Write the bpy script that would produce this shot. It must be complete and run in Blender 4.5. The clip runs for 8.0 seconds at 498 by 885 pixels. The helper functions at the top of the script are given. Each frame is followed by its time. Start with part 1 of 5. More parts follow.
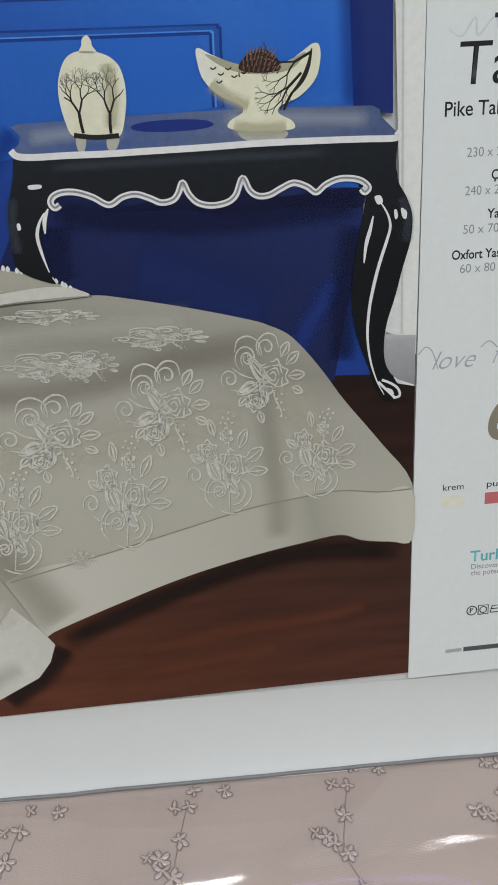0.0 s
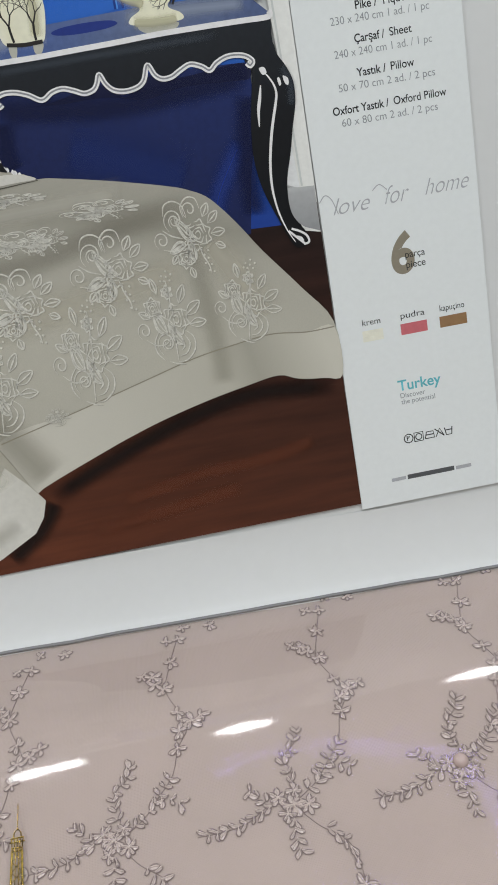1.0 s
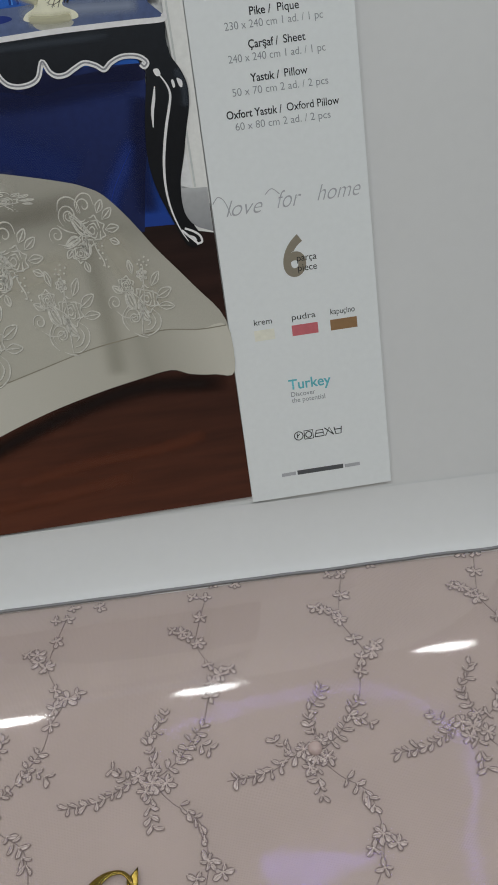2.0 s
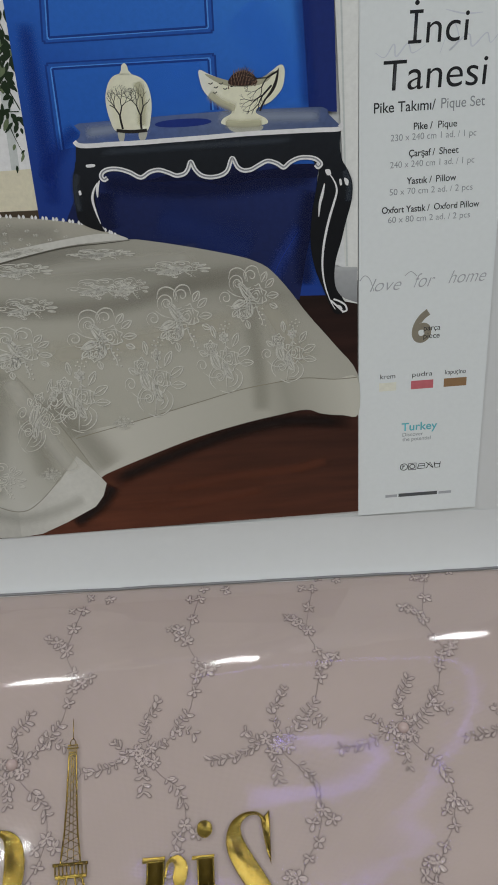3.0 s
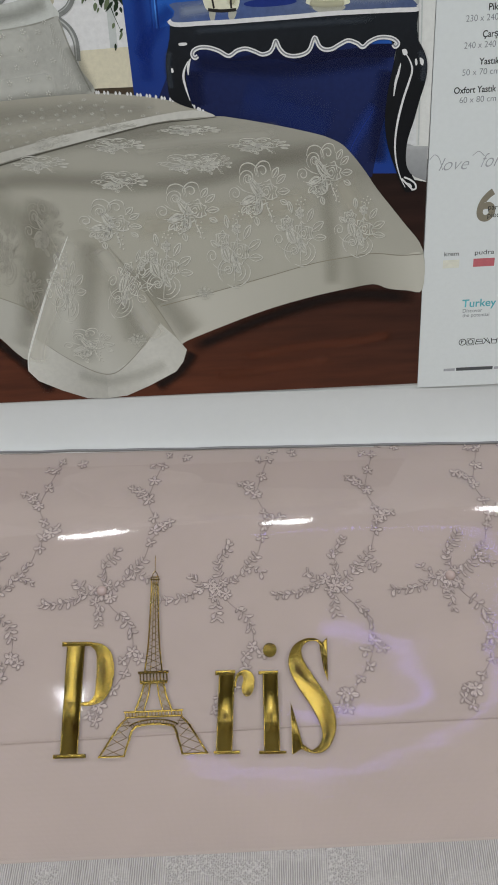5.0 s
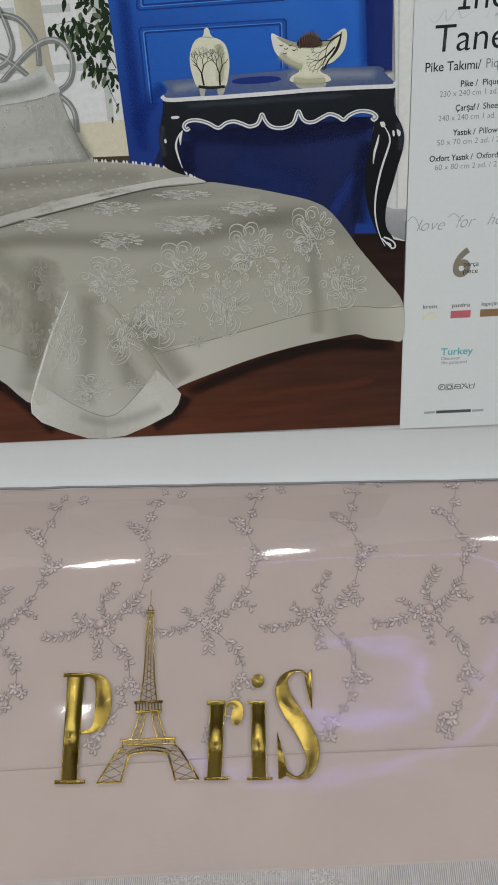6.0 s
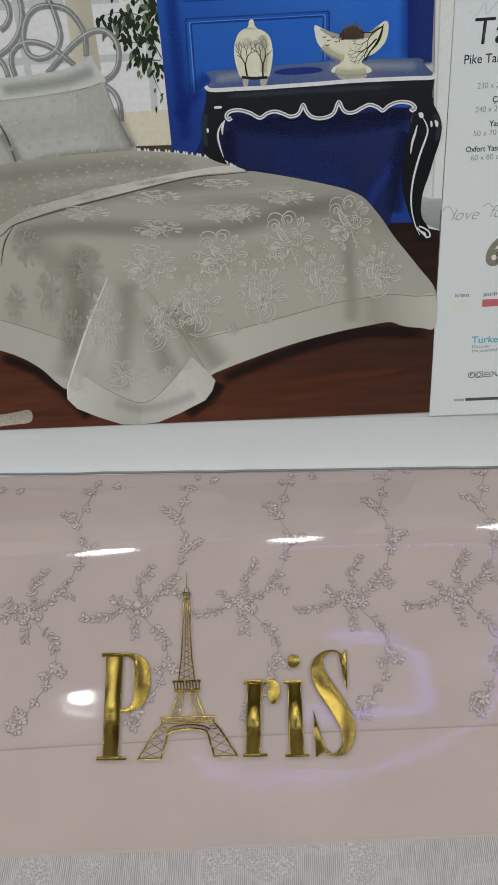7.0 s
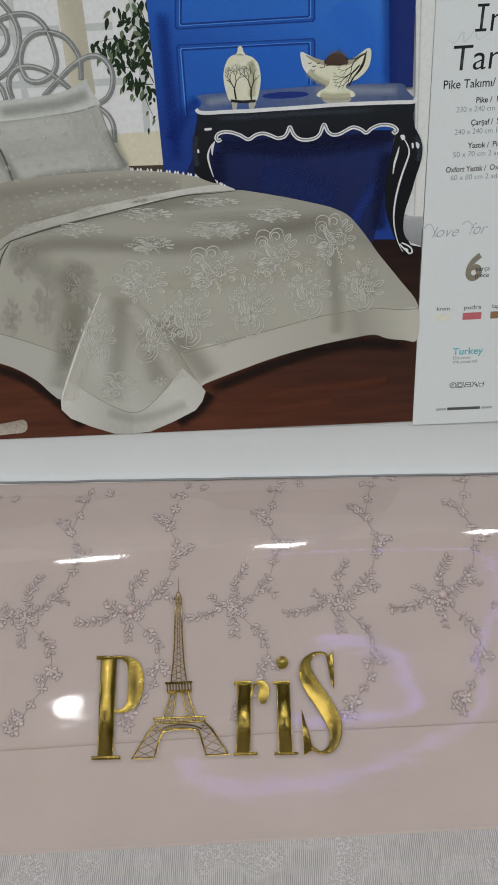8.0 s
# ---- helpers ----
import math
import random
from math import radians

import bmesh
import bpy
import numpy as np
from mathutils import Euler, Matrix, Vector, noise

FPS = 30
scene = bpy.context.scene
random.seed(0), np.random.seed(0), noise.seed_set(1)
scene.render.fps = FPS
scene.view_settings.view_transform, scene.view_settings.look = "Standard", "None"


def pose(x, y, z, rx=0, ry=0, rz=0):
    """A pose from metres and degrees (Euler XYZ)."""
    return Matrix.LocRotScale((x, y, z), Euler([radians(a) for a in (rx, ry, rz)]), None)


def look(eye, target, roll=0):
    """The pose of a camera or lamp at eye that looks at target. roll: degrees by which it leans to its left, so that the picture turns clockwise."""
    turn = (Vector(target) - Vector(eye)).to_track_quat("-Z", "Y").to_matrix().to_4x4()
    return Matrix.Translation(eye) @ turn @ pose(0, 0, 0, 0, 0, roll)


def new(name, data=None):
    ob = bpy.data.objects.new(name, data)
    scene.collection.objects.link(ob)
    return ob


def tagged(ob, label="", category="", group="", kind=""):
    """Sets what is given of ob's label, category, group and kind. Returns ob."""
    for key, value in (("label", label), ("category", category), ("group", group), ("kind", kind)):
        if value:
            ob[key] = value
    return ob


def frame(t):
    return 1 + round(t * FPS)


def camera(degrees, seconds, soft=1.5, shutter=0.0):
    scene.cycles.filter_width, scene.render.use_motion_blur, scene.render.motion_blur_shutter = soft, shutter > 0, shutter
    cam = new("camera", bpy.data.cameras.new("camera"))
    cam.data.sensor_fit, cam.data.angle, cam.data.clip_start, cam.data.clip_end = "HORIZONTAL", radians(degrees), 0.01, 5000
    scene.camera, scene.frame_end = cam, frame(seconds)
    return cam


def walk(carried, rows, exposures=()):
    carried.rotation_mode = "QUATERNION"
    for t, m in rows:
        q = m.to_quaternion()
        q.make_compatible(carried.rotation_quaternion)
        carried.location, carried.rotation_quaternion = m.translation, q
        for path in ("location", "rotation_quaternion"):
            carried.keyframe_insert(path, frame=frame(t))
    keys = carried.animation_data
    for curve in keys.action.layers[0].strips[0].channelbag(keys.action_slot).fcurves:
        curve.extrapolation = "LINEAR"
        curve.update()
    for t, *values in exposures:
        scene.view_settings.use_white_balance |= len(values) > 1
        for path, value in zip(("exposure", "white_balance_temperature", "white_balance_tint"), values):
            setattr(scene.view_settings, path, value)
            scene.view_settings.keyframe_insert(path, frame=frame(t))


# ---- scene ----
# The table top lies at 0.75 m; the white carton leans back, its printed sheet sits a little crooked on it.
H = 0.8255
BOX = pose(0, 0, H, -15, 0, 0)
SHEET = BOX @ pose(0, 0, 0, 0, -1.6, 0)

# ---- camera ----
cam = camera(32.1, 8.0, soft=1.7)
PATH = [
    (0, (-0.08309, -0.27998, 0.21854), (-0.00368, 0.64370, -0.15630), -3.05),
    (0.5, (-0.07010, -0.31006, 0.18872), (-0.03485, 0.63460, -0.13744), -7.45),
    (1, (-0.05732, -0.35952, 0.14883), (-0.02378, 0.59581, -0.14478), -10.47),
    (1.2, (-0.04542, -0.36998, 0.13854), (-0.00496, 0.58892, -0.14230), -10.70),
    (2.3, (-0.00605, -0.37678, 0.18536), (0.02675, 0.55470, -0.17696), -6.51),
    (2.5, (-0.02633, -0.38794, 0.21088), (0.00853, 0.53584, -0.17045), -5.70),
    (3, (-0.06316, -0.40524, 0.26318), (-0.05193, 0.47813, -0.20536), -3.99),
    (3.5, (-0.09333, -0.42251, 0.29285), (-0.11611, 0.42743, -0.23354), -3.18),
    (4, (-0.09982, -0.45141, 0.30027), (-0.13134, 0.39345, -0.23378), -3.16),
    (4.5, (-0.08427, -0.45277, 0.25980), (-0.12341, 0.38444, -0.28568), -3.93),
    (4.7, (-0.07998, -0.45583, 0.25779), (-0.12978, 0.38128, -0.28697), -4.44),
    (5.8, (-0.06142, -0.46000, 0.29008), (-0.12092, 0.37080, -0.26330), -4.71),
    (6, (-0.06228, -0.46660, 0.29643), (-0.12318, 0.36902, -0.24949), -4.78),
    (6.5, (-0.07734, -0.47053, 0.29755), (-0.13497, 0.36426, -0.24999), -4.48),
    (7, (-0.08514, -0.48024, 0.29565), (-0.14179, 0.35576, -0.25014), -4.41),
    (7.5, (-0.08599, -0.48534, 0.29418), (-0.14342, 0.35155, -0.25017), -4.44),
    (8, (-0.08581, -0.49420, 0.30614), (-0.12679, 0.34642, -0.23394), -3.98),
]
walk(cam, [(t, SHEET @ look(eye, target, roll)) for t, eye, target, roll in PATH], [(0.0, 0.1), (0.6, 0.19), (1.0, 0.2), (1.3, 0.1), (2.3, -0.34), (2.6, -0.36), (3.0, -0.26), (3.5, -0.2), (4.2, -0.06), (8.0, -0.06)])

# ---- light ----
world = bpy.data.worlds.new("world")
scene.world = world
world.use_nodes = True
world.node_tree.nodes["Background"].inputs[0].default_value = (0.9, 0.95, 1.0, 1)
world.node_tree.nodes["Background"].inputs[1].default_value = 0.05
CEIL = H + 1.8


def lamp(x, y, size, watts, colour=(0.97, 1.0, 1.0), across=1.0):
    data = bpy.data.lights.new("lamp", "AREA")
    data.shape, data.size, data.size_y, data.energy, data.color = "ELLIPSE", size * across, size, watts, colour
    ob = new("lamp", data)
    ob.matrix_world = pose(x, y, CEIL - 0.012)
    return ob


SPOTS = [(-0.51, 0.07), (-0.56, 0.74), (-0.01, 0.72), (0.60, 0.72)]
for x, y in SPOTS:
    lamp(x, y, 0.06 if y < 0.3 else 0.075, 0.5 if y < 0.3 else 1.3, across=1.0 if y < 0.3 else 2.3)
# Added soft fill lamps, placed out of view and out of every reflection.
ADDED_FILL = [(-1.2, -0.75), (0.0, -0.9), (1.2, -0.75), (-0.6, -1.6), (0.6, -1.6), (-1.6, 0.35), (1.7, 0.35)]
for x, y in ADDED_FILL:
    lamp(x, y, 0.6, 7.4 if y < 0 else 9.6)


# ---- materials ----
def lin(v):
    v /= 255
    return v / 12.92 if v <= 0.04045 else ((v + 0.055) / 1.055) ** 2.4


GAIN = 0.63


def ink(r, g, b):
    """Base colour of a print or cloth from a colour as the eye sees it under this light."""
    return tuple(min(lin(c) / GAIN, 0.95) for c in (r, g, b)) + (1,)


def shader(name):
    m = bpy.data.materials.new(name)
    m.use_nodes = True
    nt = m.node_tree
    return m, nt, nt.nodes["Principled BSDF"]


def link(nt, a, b):
    nt.links.new(a, b)


def coords(nt, scale=(1, 1, 1), turn=(0, 0, 0)):
    tc = nt.nodes.new("ShaderNodeTexCoord")
    mp = nt.nodes.new("ShaderNodeMapping")
    mp.inputs["Scale"].default_value = scale
    mp.inputs["Rotation"].default_value = [radians(a) for a in turn]
    link(nt, tc.outputs["Object"], mp.inputs["Vector"])
    return mp.outputs["Vector"]


def noise_tex(nt, vec, scale, detail=4, rough=0.55):
    n = nt.nodes.new("ShaderNodeTexNoise")
    n.inputs["Scale"].default_value, n.inputs["Detail"].default_value, n.inputs["Roughness"].default_value = scale, detail, rough
    link(nt, vec, n.inputs["Vector"])
    return n.outputs["Fac"]


def ramp(nt, fac, stops):
    r = nt.nodes.new("ShaderNodeValToRGB")
    el = r.color_ramp.elements
    while len(el) < len(stops):
        el.new(0.5)
    for e, (pos, col) in zip(el, stops):
        e.position, e.color = pos, col
    link(nt, fac, r.inputs["Fac"])
    return r.outputs["Color"]


def mixed(nt, fac, a, b, mode="MIX"):
    m = nt.nodes.new("ShaderNodeMix")
    m.data_type, m.blend_type = "RGBA", mode
    for sock, val in ((m.inputs[0], fac), (m.inputs[6], a), (m.inputs[7], b)):
        if isinstance(val, (int, float)) or isinstance(val, tuple):
            sock.default_value = val
        else:
            link(nt, val, sock)
    return m.outputs[2]


def bump(nt, bsdf, fac, strength, dist):
    b = nt.nodes.new("ShaderNodeBump")
    b.inputs["Strength"].default_value, b.inputs["Distance"].default_value = strength, dist
    link(nt, fac, b.inputs["Height"])
    link(nt, b.outputs["Normal"], bsdf.inputs["Normal"])


def scaled(c, k):
    return tuple(min(v * k, 1) for v in c[:3]) + (1,)


def printed(name, stops, way=(0, 1), span=(0, 1), grain=0.05, stretch=(1, 1, 1), turn=(0, 0, 0), size=400, rough=0.38):
    """Ink on the sheet: colours running along a direction (mm of the sheet), with fine print grain."""
    m, nt, bsdf = shader(name)
    tc = nt.nodes.new("ShaderNodeTexCoord")
    dot = nt.nodes.new("ShaderNodeVectorMath")
    dot.operation = "DOT_PRODUCT"
    dot.inputs[1].default_value = (way[0] * 1000, 0, way[1] * 1000)
    link(nt, tc.outputs["Object"], dot.inputs[0])
    rng = nt.nodes.new("ShaderNodeMapRange")
    rng.inputs["From Min"].default_value, rng.inputs["From Max"].default_value = span
    link(nt, dot.outputs["Value"], rng.inputs["Value"])
    base = ramp(nt, rng.outputs["Result"], [(p, ink(*c)) for p, c in stops])
    n = noise_tex(nt, coords(nt, stretch, turn), size, 5)
    tone = ramp(nt, n, [(0.3, (1 - grain * 3, 1 - grain * 3, 1 - grain * 3, 1)), (0.7, (1 + grain, 1 + grain, 1 + grain, 1))])
    link(nt, mixed(nt, 1.0, base, tone, "MULTIPLY"), bsdf.inputs["Base Color"])
    bsdf.inputs["Roughness"].default_value = rough
    bsdf.inputs["Specular IOR Level"].default_value = 0.35
    return m


def plain_print(name, c, grain=0.03, **kw):
    return printed(name, [(0, c), (1, c)], grain=grain, **kw)


def coated(name, c, rough=0.5, metal=0.0, var=0.06, size=30, relief=0.0, dist=0.001):
    """A painted, plastic or metal surface with tone changes at two scales."""
    m, nt, bsdf = shader(name)
    v = coords(nt)
    big, small = noise_tex(nt, v, size, 3), noise_tex(nt, v, size * 14, 4)
    tone = mixed(nt, 0.4, big, small)
    col = ramp(nt, tone, [(0.3, scaled(c, 1 - var)), (0.7, scaled(c, 1 + var))])
    link(nt, col, bsdf.inputs["Base Color"])
    bsdf.inputs["Metallic"].default_value = metal
    rr = nt.nodes.new("ShaderNodeMapRange")
    rr.inputs["To Min"].default_value, rr.inputs["To Max"].default_value = rough * 0.85, rough * 1.15
    link(nt, small, rr.inputs["Value"])
    link(nt, rr.outputs["Result"], bsdf.inputs["Roughness"])
    if relief:
        bump(nt, bsdf, small, relief, dist)
    return m


def woven(name, c, pitch, rough=0.75, relief=0.3, mottle=0.06, sheen=0.2):
    """Cloth with crossing threads of the given pitch in metres."""
    m, nt, bsdf = shader(name)
    v = coords(nt)
    fac = None
    for direction in ("X", "Y"):
        w = nt.nodes.new("ShaderNodeTexWave")
        w.bands_direction = direction
        w.inputs["Scale"].default_value = 1 / pitch / 3.18
        w.inputs["Distortion"].default_value = 0.6
        w.inputs["Detail"].default_value = 1
        link(nt, v, w.inputs["Vector"])
        fac = w.outputs["Fac"] if fac is None else mixed(nt, 0.5, fac, w.outputs["Fac"])
    big = noise_tex(nt, v, 22, 3)
    col = ramp(nt, mixed(nt, 0.35, big, fac), [(0.25, scaled(c, 1 - mottle)), (0.75, scaled(c, 1 + mottle))])
    link(nt, col, bsdf.inputs["Base Color"])
    bsdf.inputs["Roughness"].default_value = rough
    bsdf.inputs["Sheen Weight"].default_value = sheen
    bump(nt, bsdf, fac, relief, pitch * 0.4)
    return m


def ribbed_cloth(name):
    """Pale table cloth: fine upright ribs of thread with a raised brocade figure."""
    m, nt, bsdf = shader(name)
    v = coords(nt, (1, 0.25, 1))
    w = nt.nodes.new("ShaderNodeTexWave")
    w.bands_direction = "X"
    w.inputs["Scale"].default_value, w.inputs["Distortion"].default_value = 300, 2.0
    w.inputs["Detail"].default_value, w.inputs["Detail Scale"].default_value = 3, 2.0
    link(nt, v, w.inputs["Vector"])
    n = noise_tex(nt, coords(nt, (1, 0.12, 1)), 900, 3)
    thread = mixed(nt, 0.5, w.outputs["Fac"], n)
    vor = nt.nodes.new("ShaderNodeTexVoronoi")
    vor.inputs["Scale"].default_value = 1100
    link(nt, coords(nt), vor.inputs["Vector"])
    shapes = noise_tex(nt, coords(nt), 42, 1, 0.3)
    figure = ramp(nt, shapes, [(0.56, (0, 0, 0, 1)), (0.60, (0.7, 0.7, 0.7, 1))])
    border = ramp(nt, shapes, [(0.50, (0, 0, 0, 1)), (0.53, (0.3, 0.3, 0.3, 1)), (0.55, (0.3, 0.3, 0.3, 1)), (0.58, (0, 0, 0, 1))])
    satin = ramp(nt, noise_tex(nt, coords(nt, (0.3, 1, 1)), 1300, 3), [(0.3, (0.45, 0.45, 0.45, 1)), (0.7, (0.95, 0.95, 0.95, 1))])
    face = mixed(nt, border, mixed(nt, figure, thread, vor.outputs["Distance"]), satin)
    col = ramp(nt, face, [(0.15, (0.27, 0.247, 0.237, 1)), (0.8, (0.60, 0.56, 0.54, 1))])
    link(nt, col, bsdf.inputs["Base Color"])
    bsdf.inputs["Roughness"].default_value = 0.7
    bsdf.inputs["Sheen Weight"].default_value = 0.2
    bump(nt, bsdf, face, 0.6, 0.0006)
    return m


def clear_film(name):
    """Thin clear vinyl: see-through, glossy by Fresnel, faintly wavy."""
    m = bpy.data.materials.new(name)
    m.use_nodes = True
    nt = m.node_tree
    nt.nodes.remove(nt.nodes["Principled BSDF"])
    out = nt.nodes["Material Output"]
    see, gloss, mix, fres = (nt.nodes.new(k) for k in ("ShaderNodeBsdfTransparent", "ShaderNodeBsdfGlossy", "ShaderNodeMixShader", "ShaderNodeFresnel"))
    see.inputs["Color"].default_value = (0.97, 0.965, 0.97, 1)
    gloss.inputs["Roughness"].default_value = 0.06
    fres.inputs["IOR"].default_value = 1.6
    b = nt.nodes.new("ShaderNodeBump")
    b.inputs["Strength"].default_value, b.inputs["Distance"].default_value = 0.05, 0.002
    link(nt, noise_tex(nt, coords(nt, (1, 2, 1)), 26, 2), b.inputs["Height"])
    link(nt, b.outputs["Normal"], gloss.inputs["Normal"])
    link(nt, b.outputs["Normal"], fres.inputs["Normal"])
    link(nt, fres.outputs["Fac"], mix.inputs["Fac"])
    link(nt, see.outputs["BSDF"], mix.inputs[1])
    link(nt, gloss.outputs["BSDF"], mix.inputs[2])
    link(nt, mix.outputs["Shader"], out.inputs["Surface"])
    return m


def gold_foil(name):
    """Embossed metal foil: a swell across each letter and slow dents that catch light and dark, with fine scratches and specks."""
    m, nt, bsdf = shader(name)
    v = coords(nt)
    dents, grain, specks = noise_tex(nt, coords(nt, (1, 1.6, 1)), 17, 1), noise_tex(nt, coords(nt, (3, 1, 1)), 1400, 4), noise_tex(nt, v, 2600, 2)
    col = ramp(nt, specks, [(0.62, (0.35, 0.245, 0.05, 1)), (0.70, (0.95, 0.8, 0.4, 1))])
    link(nt, col, bsdf.inputs["Base Color"])
    bsdf.inputs["Metallic"].default_value = 1.0
    bsdf.inputs["Roughness"].default_value = 0.14
    slow, fine = nt.nodes.new("ShaderNodeBump"), nt.nodes.new("ShaderNodeBump")
    slow.inputs["Strength"].default_value, slow.inputs["Distance"].default_value = 1.0, 0.0022
    fine.inputs["Strength"].default_value, fine.inputs["Distance"].default_value = 0.3, 0.0005
    place, turn, swell, both = nt.nodes.new("ShaderNodeSeparateXYZ"), nt.nodes.new("ShaderNodeMath"), nt.nodes.new("ShaderNodeMath"), nt.nodes.new("ShaderNodeMath")
    turn.operation, swell.operation, both.operation = "MULTIPLY_ADD", "SINE", "MULTIPLY_ADD"
    link(nt, v, place.inputs[0])
    link(nt, place.outputs["Y"], turn.inputs[0])
    turn.inputs[1].default_value, turn.inputs[2].default_value = 6.283 / 0.062, 0.176 * 6.283 / 0.062
    link(nt, turn.outputs[0], swell.inputs[0])
    link(nt, dents, both.inputs[0])
    both.inputs[1].default_value = 1.8
    link(nt, swell.outputs[0], both.inputs[2])
    link(nt, both.outputs[0], slow.inputs["Height"])
    link(nt, grain, fine.inputs["Height"])
    link(nt, slow.outputs["Normal"], fine.inputs["Normal"])
    link(nt, fine.outputs["Normal"], bsdf.inputs["Normal"])
    return m


def glow(name, c, strength):
    m, nt, bsdf = shader(name)
    bsdf.inputs["Base Color"].default_value = (0.8, 0.8, 0.8, 1)
    bsdf.inputs["Emission Color"].default_value = (*c, 1)
    bsdf.inputs["Emission Strength"].default_value = strength
    return m


CARTON = coated("white carton", (0.795, 0.81, 0.805, 1), 0.42, var=0.02, size=14, relief=0.05, dist=0.0004)
COLUMN = plain_print("bluish white paper", (199, 206, 214), grain=0.008)
WALL = coated("cream wall paint", (0.62, 0.60, 0.56, 1), 0.8, size=3, relief=0.1)
CEILING = coated("dark ceiling paint", (0.10, 0.10, 0.105, 1), 0.9, size=3)
FLOOR = coated("grey stone floor", (0.28, 0.26, 0.24, 1), 0.4, size=2)
DARKWOOD = coated("dark brown wood", (0.055, 0.035, 0.022, 1), 0.4, size=25, var=0.25)
CLOTH = ribbed_cloth("pale brocade")
PINK = woven("powder pink cotton", ink(148, 136, 130), 0.00055)
THREAD = coated("mauve thread", ink(116, 105, 103), 0.3, var=0.25, size=900)
# Paler than the cloth: the highlight on the stitches is in this colour.
FLOSS = coated("pink floss with drawn highlight", ink(176, 165, 160), 0.2, var=0.14, size=1500)
PEARL = coated("pearl", ink(158, 140, 135), 0.1, var=0.03)
FILM = clear_film("clear vinyl")
GOLD = gold_foil("gold foil")
# Dull grey for the painted shade line at the rim; the rivet shares it.
SHADE_LINE_RIVET = coated("dull grey of shade line and rivet", (0.23, 0.23, 0.235, 1), 0.35)


# ---- mesh helpers ----
def holder(name, m=Matrix()):
    ob = new(name)
    ob.empty_display_size = 0.05
    ob.matrix_world = m
    return ob


def part(name, bm, material, parent=None, label="", smooth=False):
    """Links a bmesh as one mesh object, in its parent's own coordinates."""
    me = bpy.data.meshes.new(name)
    bmesh.ops.recalc_face_normals(bm, faces=bm.faces)
    bm.to_mesh(me)
    bm.free()
    me.materials.append(material)
    if smooth:
        me.polygons.foreach_set("use_smooth", [True] * len(me.polygons))
    ob = new(name, me)
    ob.parent = parent
    return tagged(ob, label)


def slab(x0, x1, y0, y1, z0, z1, edge=0.0, seg=3):
    bm = bmesh.new()
    bmesh.ops.create_cube(bm, size=1, matrix=Matrix.Translation(((x0 + x1) / 2, (y0 + y1) / 2, (z0 + z1) / 2)) @ Matrix.Diagonal((x1 - x0, y1 - y0, z1 - z0, 1)))
    if edge:
        bmesh.ops.bevel(bm, geom=bm.edges[:], offset=edge, segments=seg, affect="EDGES", profile=0.5)
    return bm


def spline(pts, closed=False, steps=6):
    """Catmull-Rom curve through the points."""
    n, out = len(pts), []
    if n < 3:
        return list(pts)
    for i in range(n if closed else n - 1):
        if closed:
            p = [pts[(i + k) % n] for k in (-1, 0, 1, 2)]
        else:
            p = [pts[max(0, min(n - 1, i + k))] for k in (-1, 0, 1, 2)]
        for s in range(steps):
            t = s / steps
            out.append(tuple(0.5 * (2 * b + (c - a) * t + (2 * a - 5 * b + 4 * c - d) * t * t + (3 * b - a - 3 * c + d) * t ** 3)
                             for a, b, c, d in zip(*p)))
    if not closed:
        out.append(tuple(pts[-1]))
    return out


LAYER = 0.00003


def shape(bm, pts, layer, smooth=True, steps=5):
    """Adds a filled outline (mm on the sheet) to bm."""
    line = spline(pts, True, steps) if smooth else pts
    vs = [bm.verts.new((x / 1000, -LAYER * layer, z / 1000)) for x, z in line]
    bm.faces.new(vs)


def stroke(bm, pts, layer, width, taper=False, steps=6, closed=False):
    """Adds a drawn line of the given width in mm, thinner to its ends if tapered."""
    line = spline(pts, closed, steps)
    n = len(line)
    rows = []
    for i, (x, z) in enumerate(line):
        a, b = (line[i - 1], line[(i + 1) % n]) if closed else (line[max(i - 1, 0)], line[min(i + 1, n - 1)])
        dx, dz = b[0] - a[0], b[1] - a[1]
        d = math.hypot(dx, dz) or 1
        w = width / 2 * (1 if not taper else 0.25 + 0.75 * math.sin(math.pi * min(max(i / (n - 1), 0.02), 0.98)))
        if taper == "end":
            w = width / 2 * (1 - 0.8 * i / (n - 1))
        rows.append([bm.verts.new(((x + s * -dz / d * w) / 1000, -LAYER * layer, (z + s * dx / d * w) / 1000)) for s in (1, -1)])
    for i in range(n if closed else n - 1):
        p, q = rows[i], rows[(i + 1) % n]
        bm.faces.new((p[0], p[1], q[1], q[0]))


def art(name, outlines, material, layer, label="", smooth=True, steps=5):
    for o in outlines:
        bm = bmesh.new()
        shape(bm, o, layer, smooth, steps)
        part(name, bm, material, sheet, label)


def lines(name, curves, material, layer, width, label="", taper=False, steps=6):
    for k, c in enumerate(curves):
        bm = bmesh.new()
        stroke(bm, c, layer + 0.02 * k, width, taper, steps)
        part(name, bm, material, sheet, label)


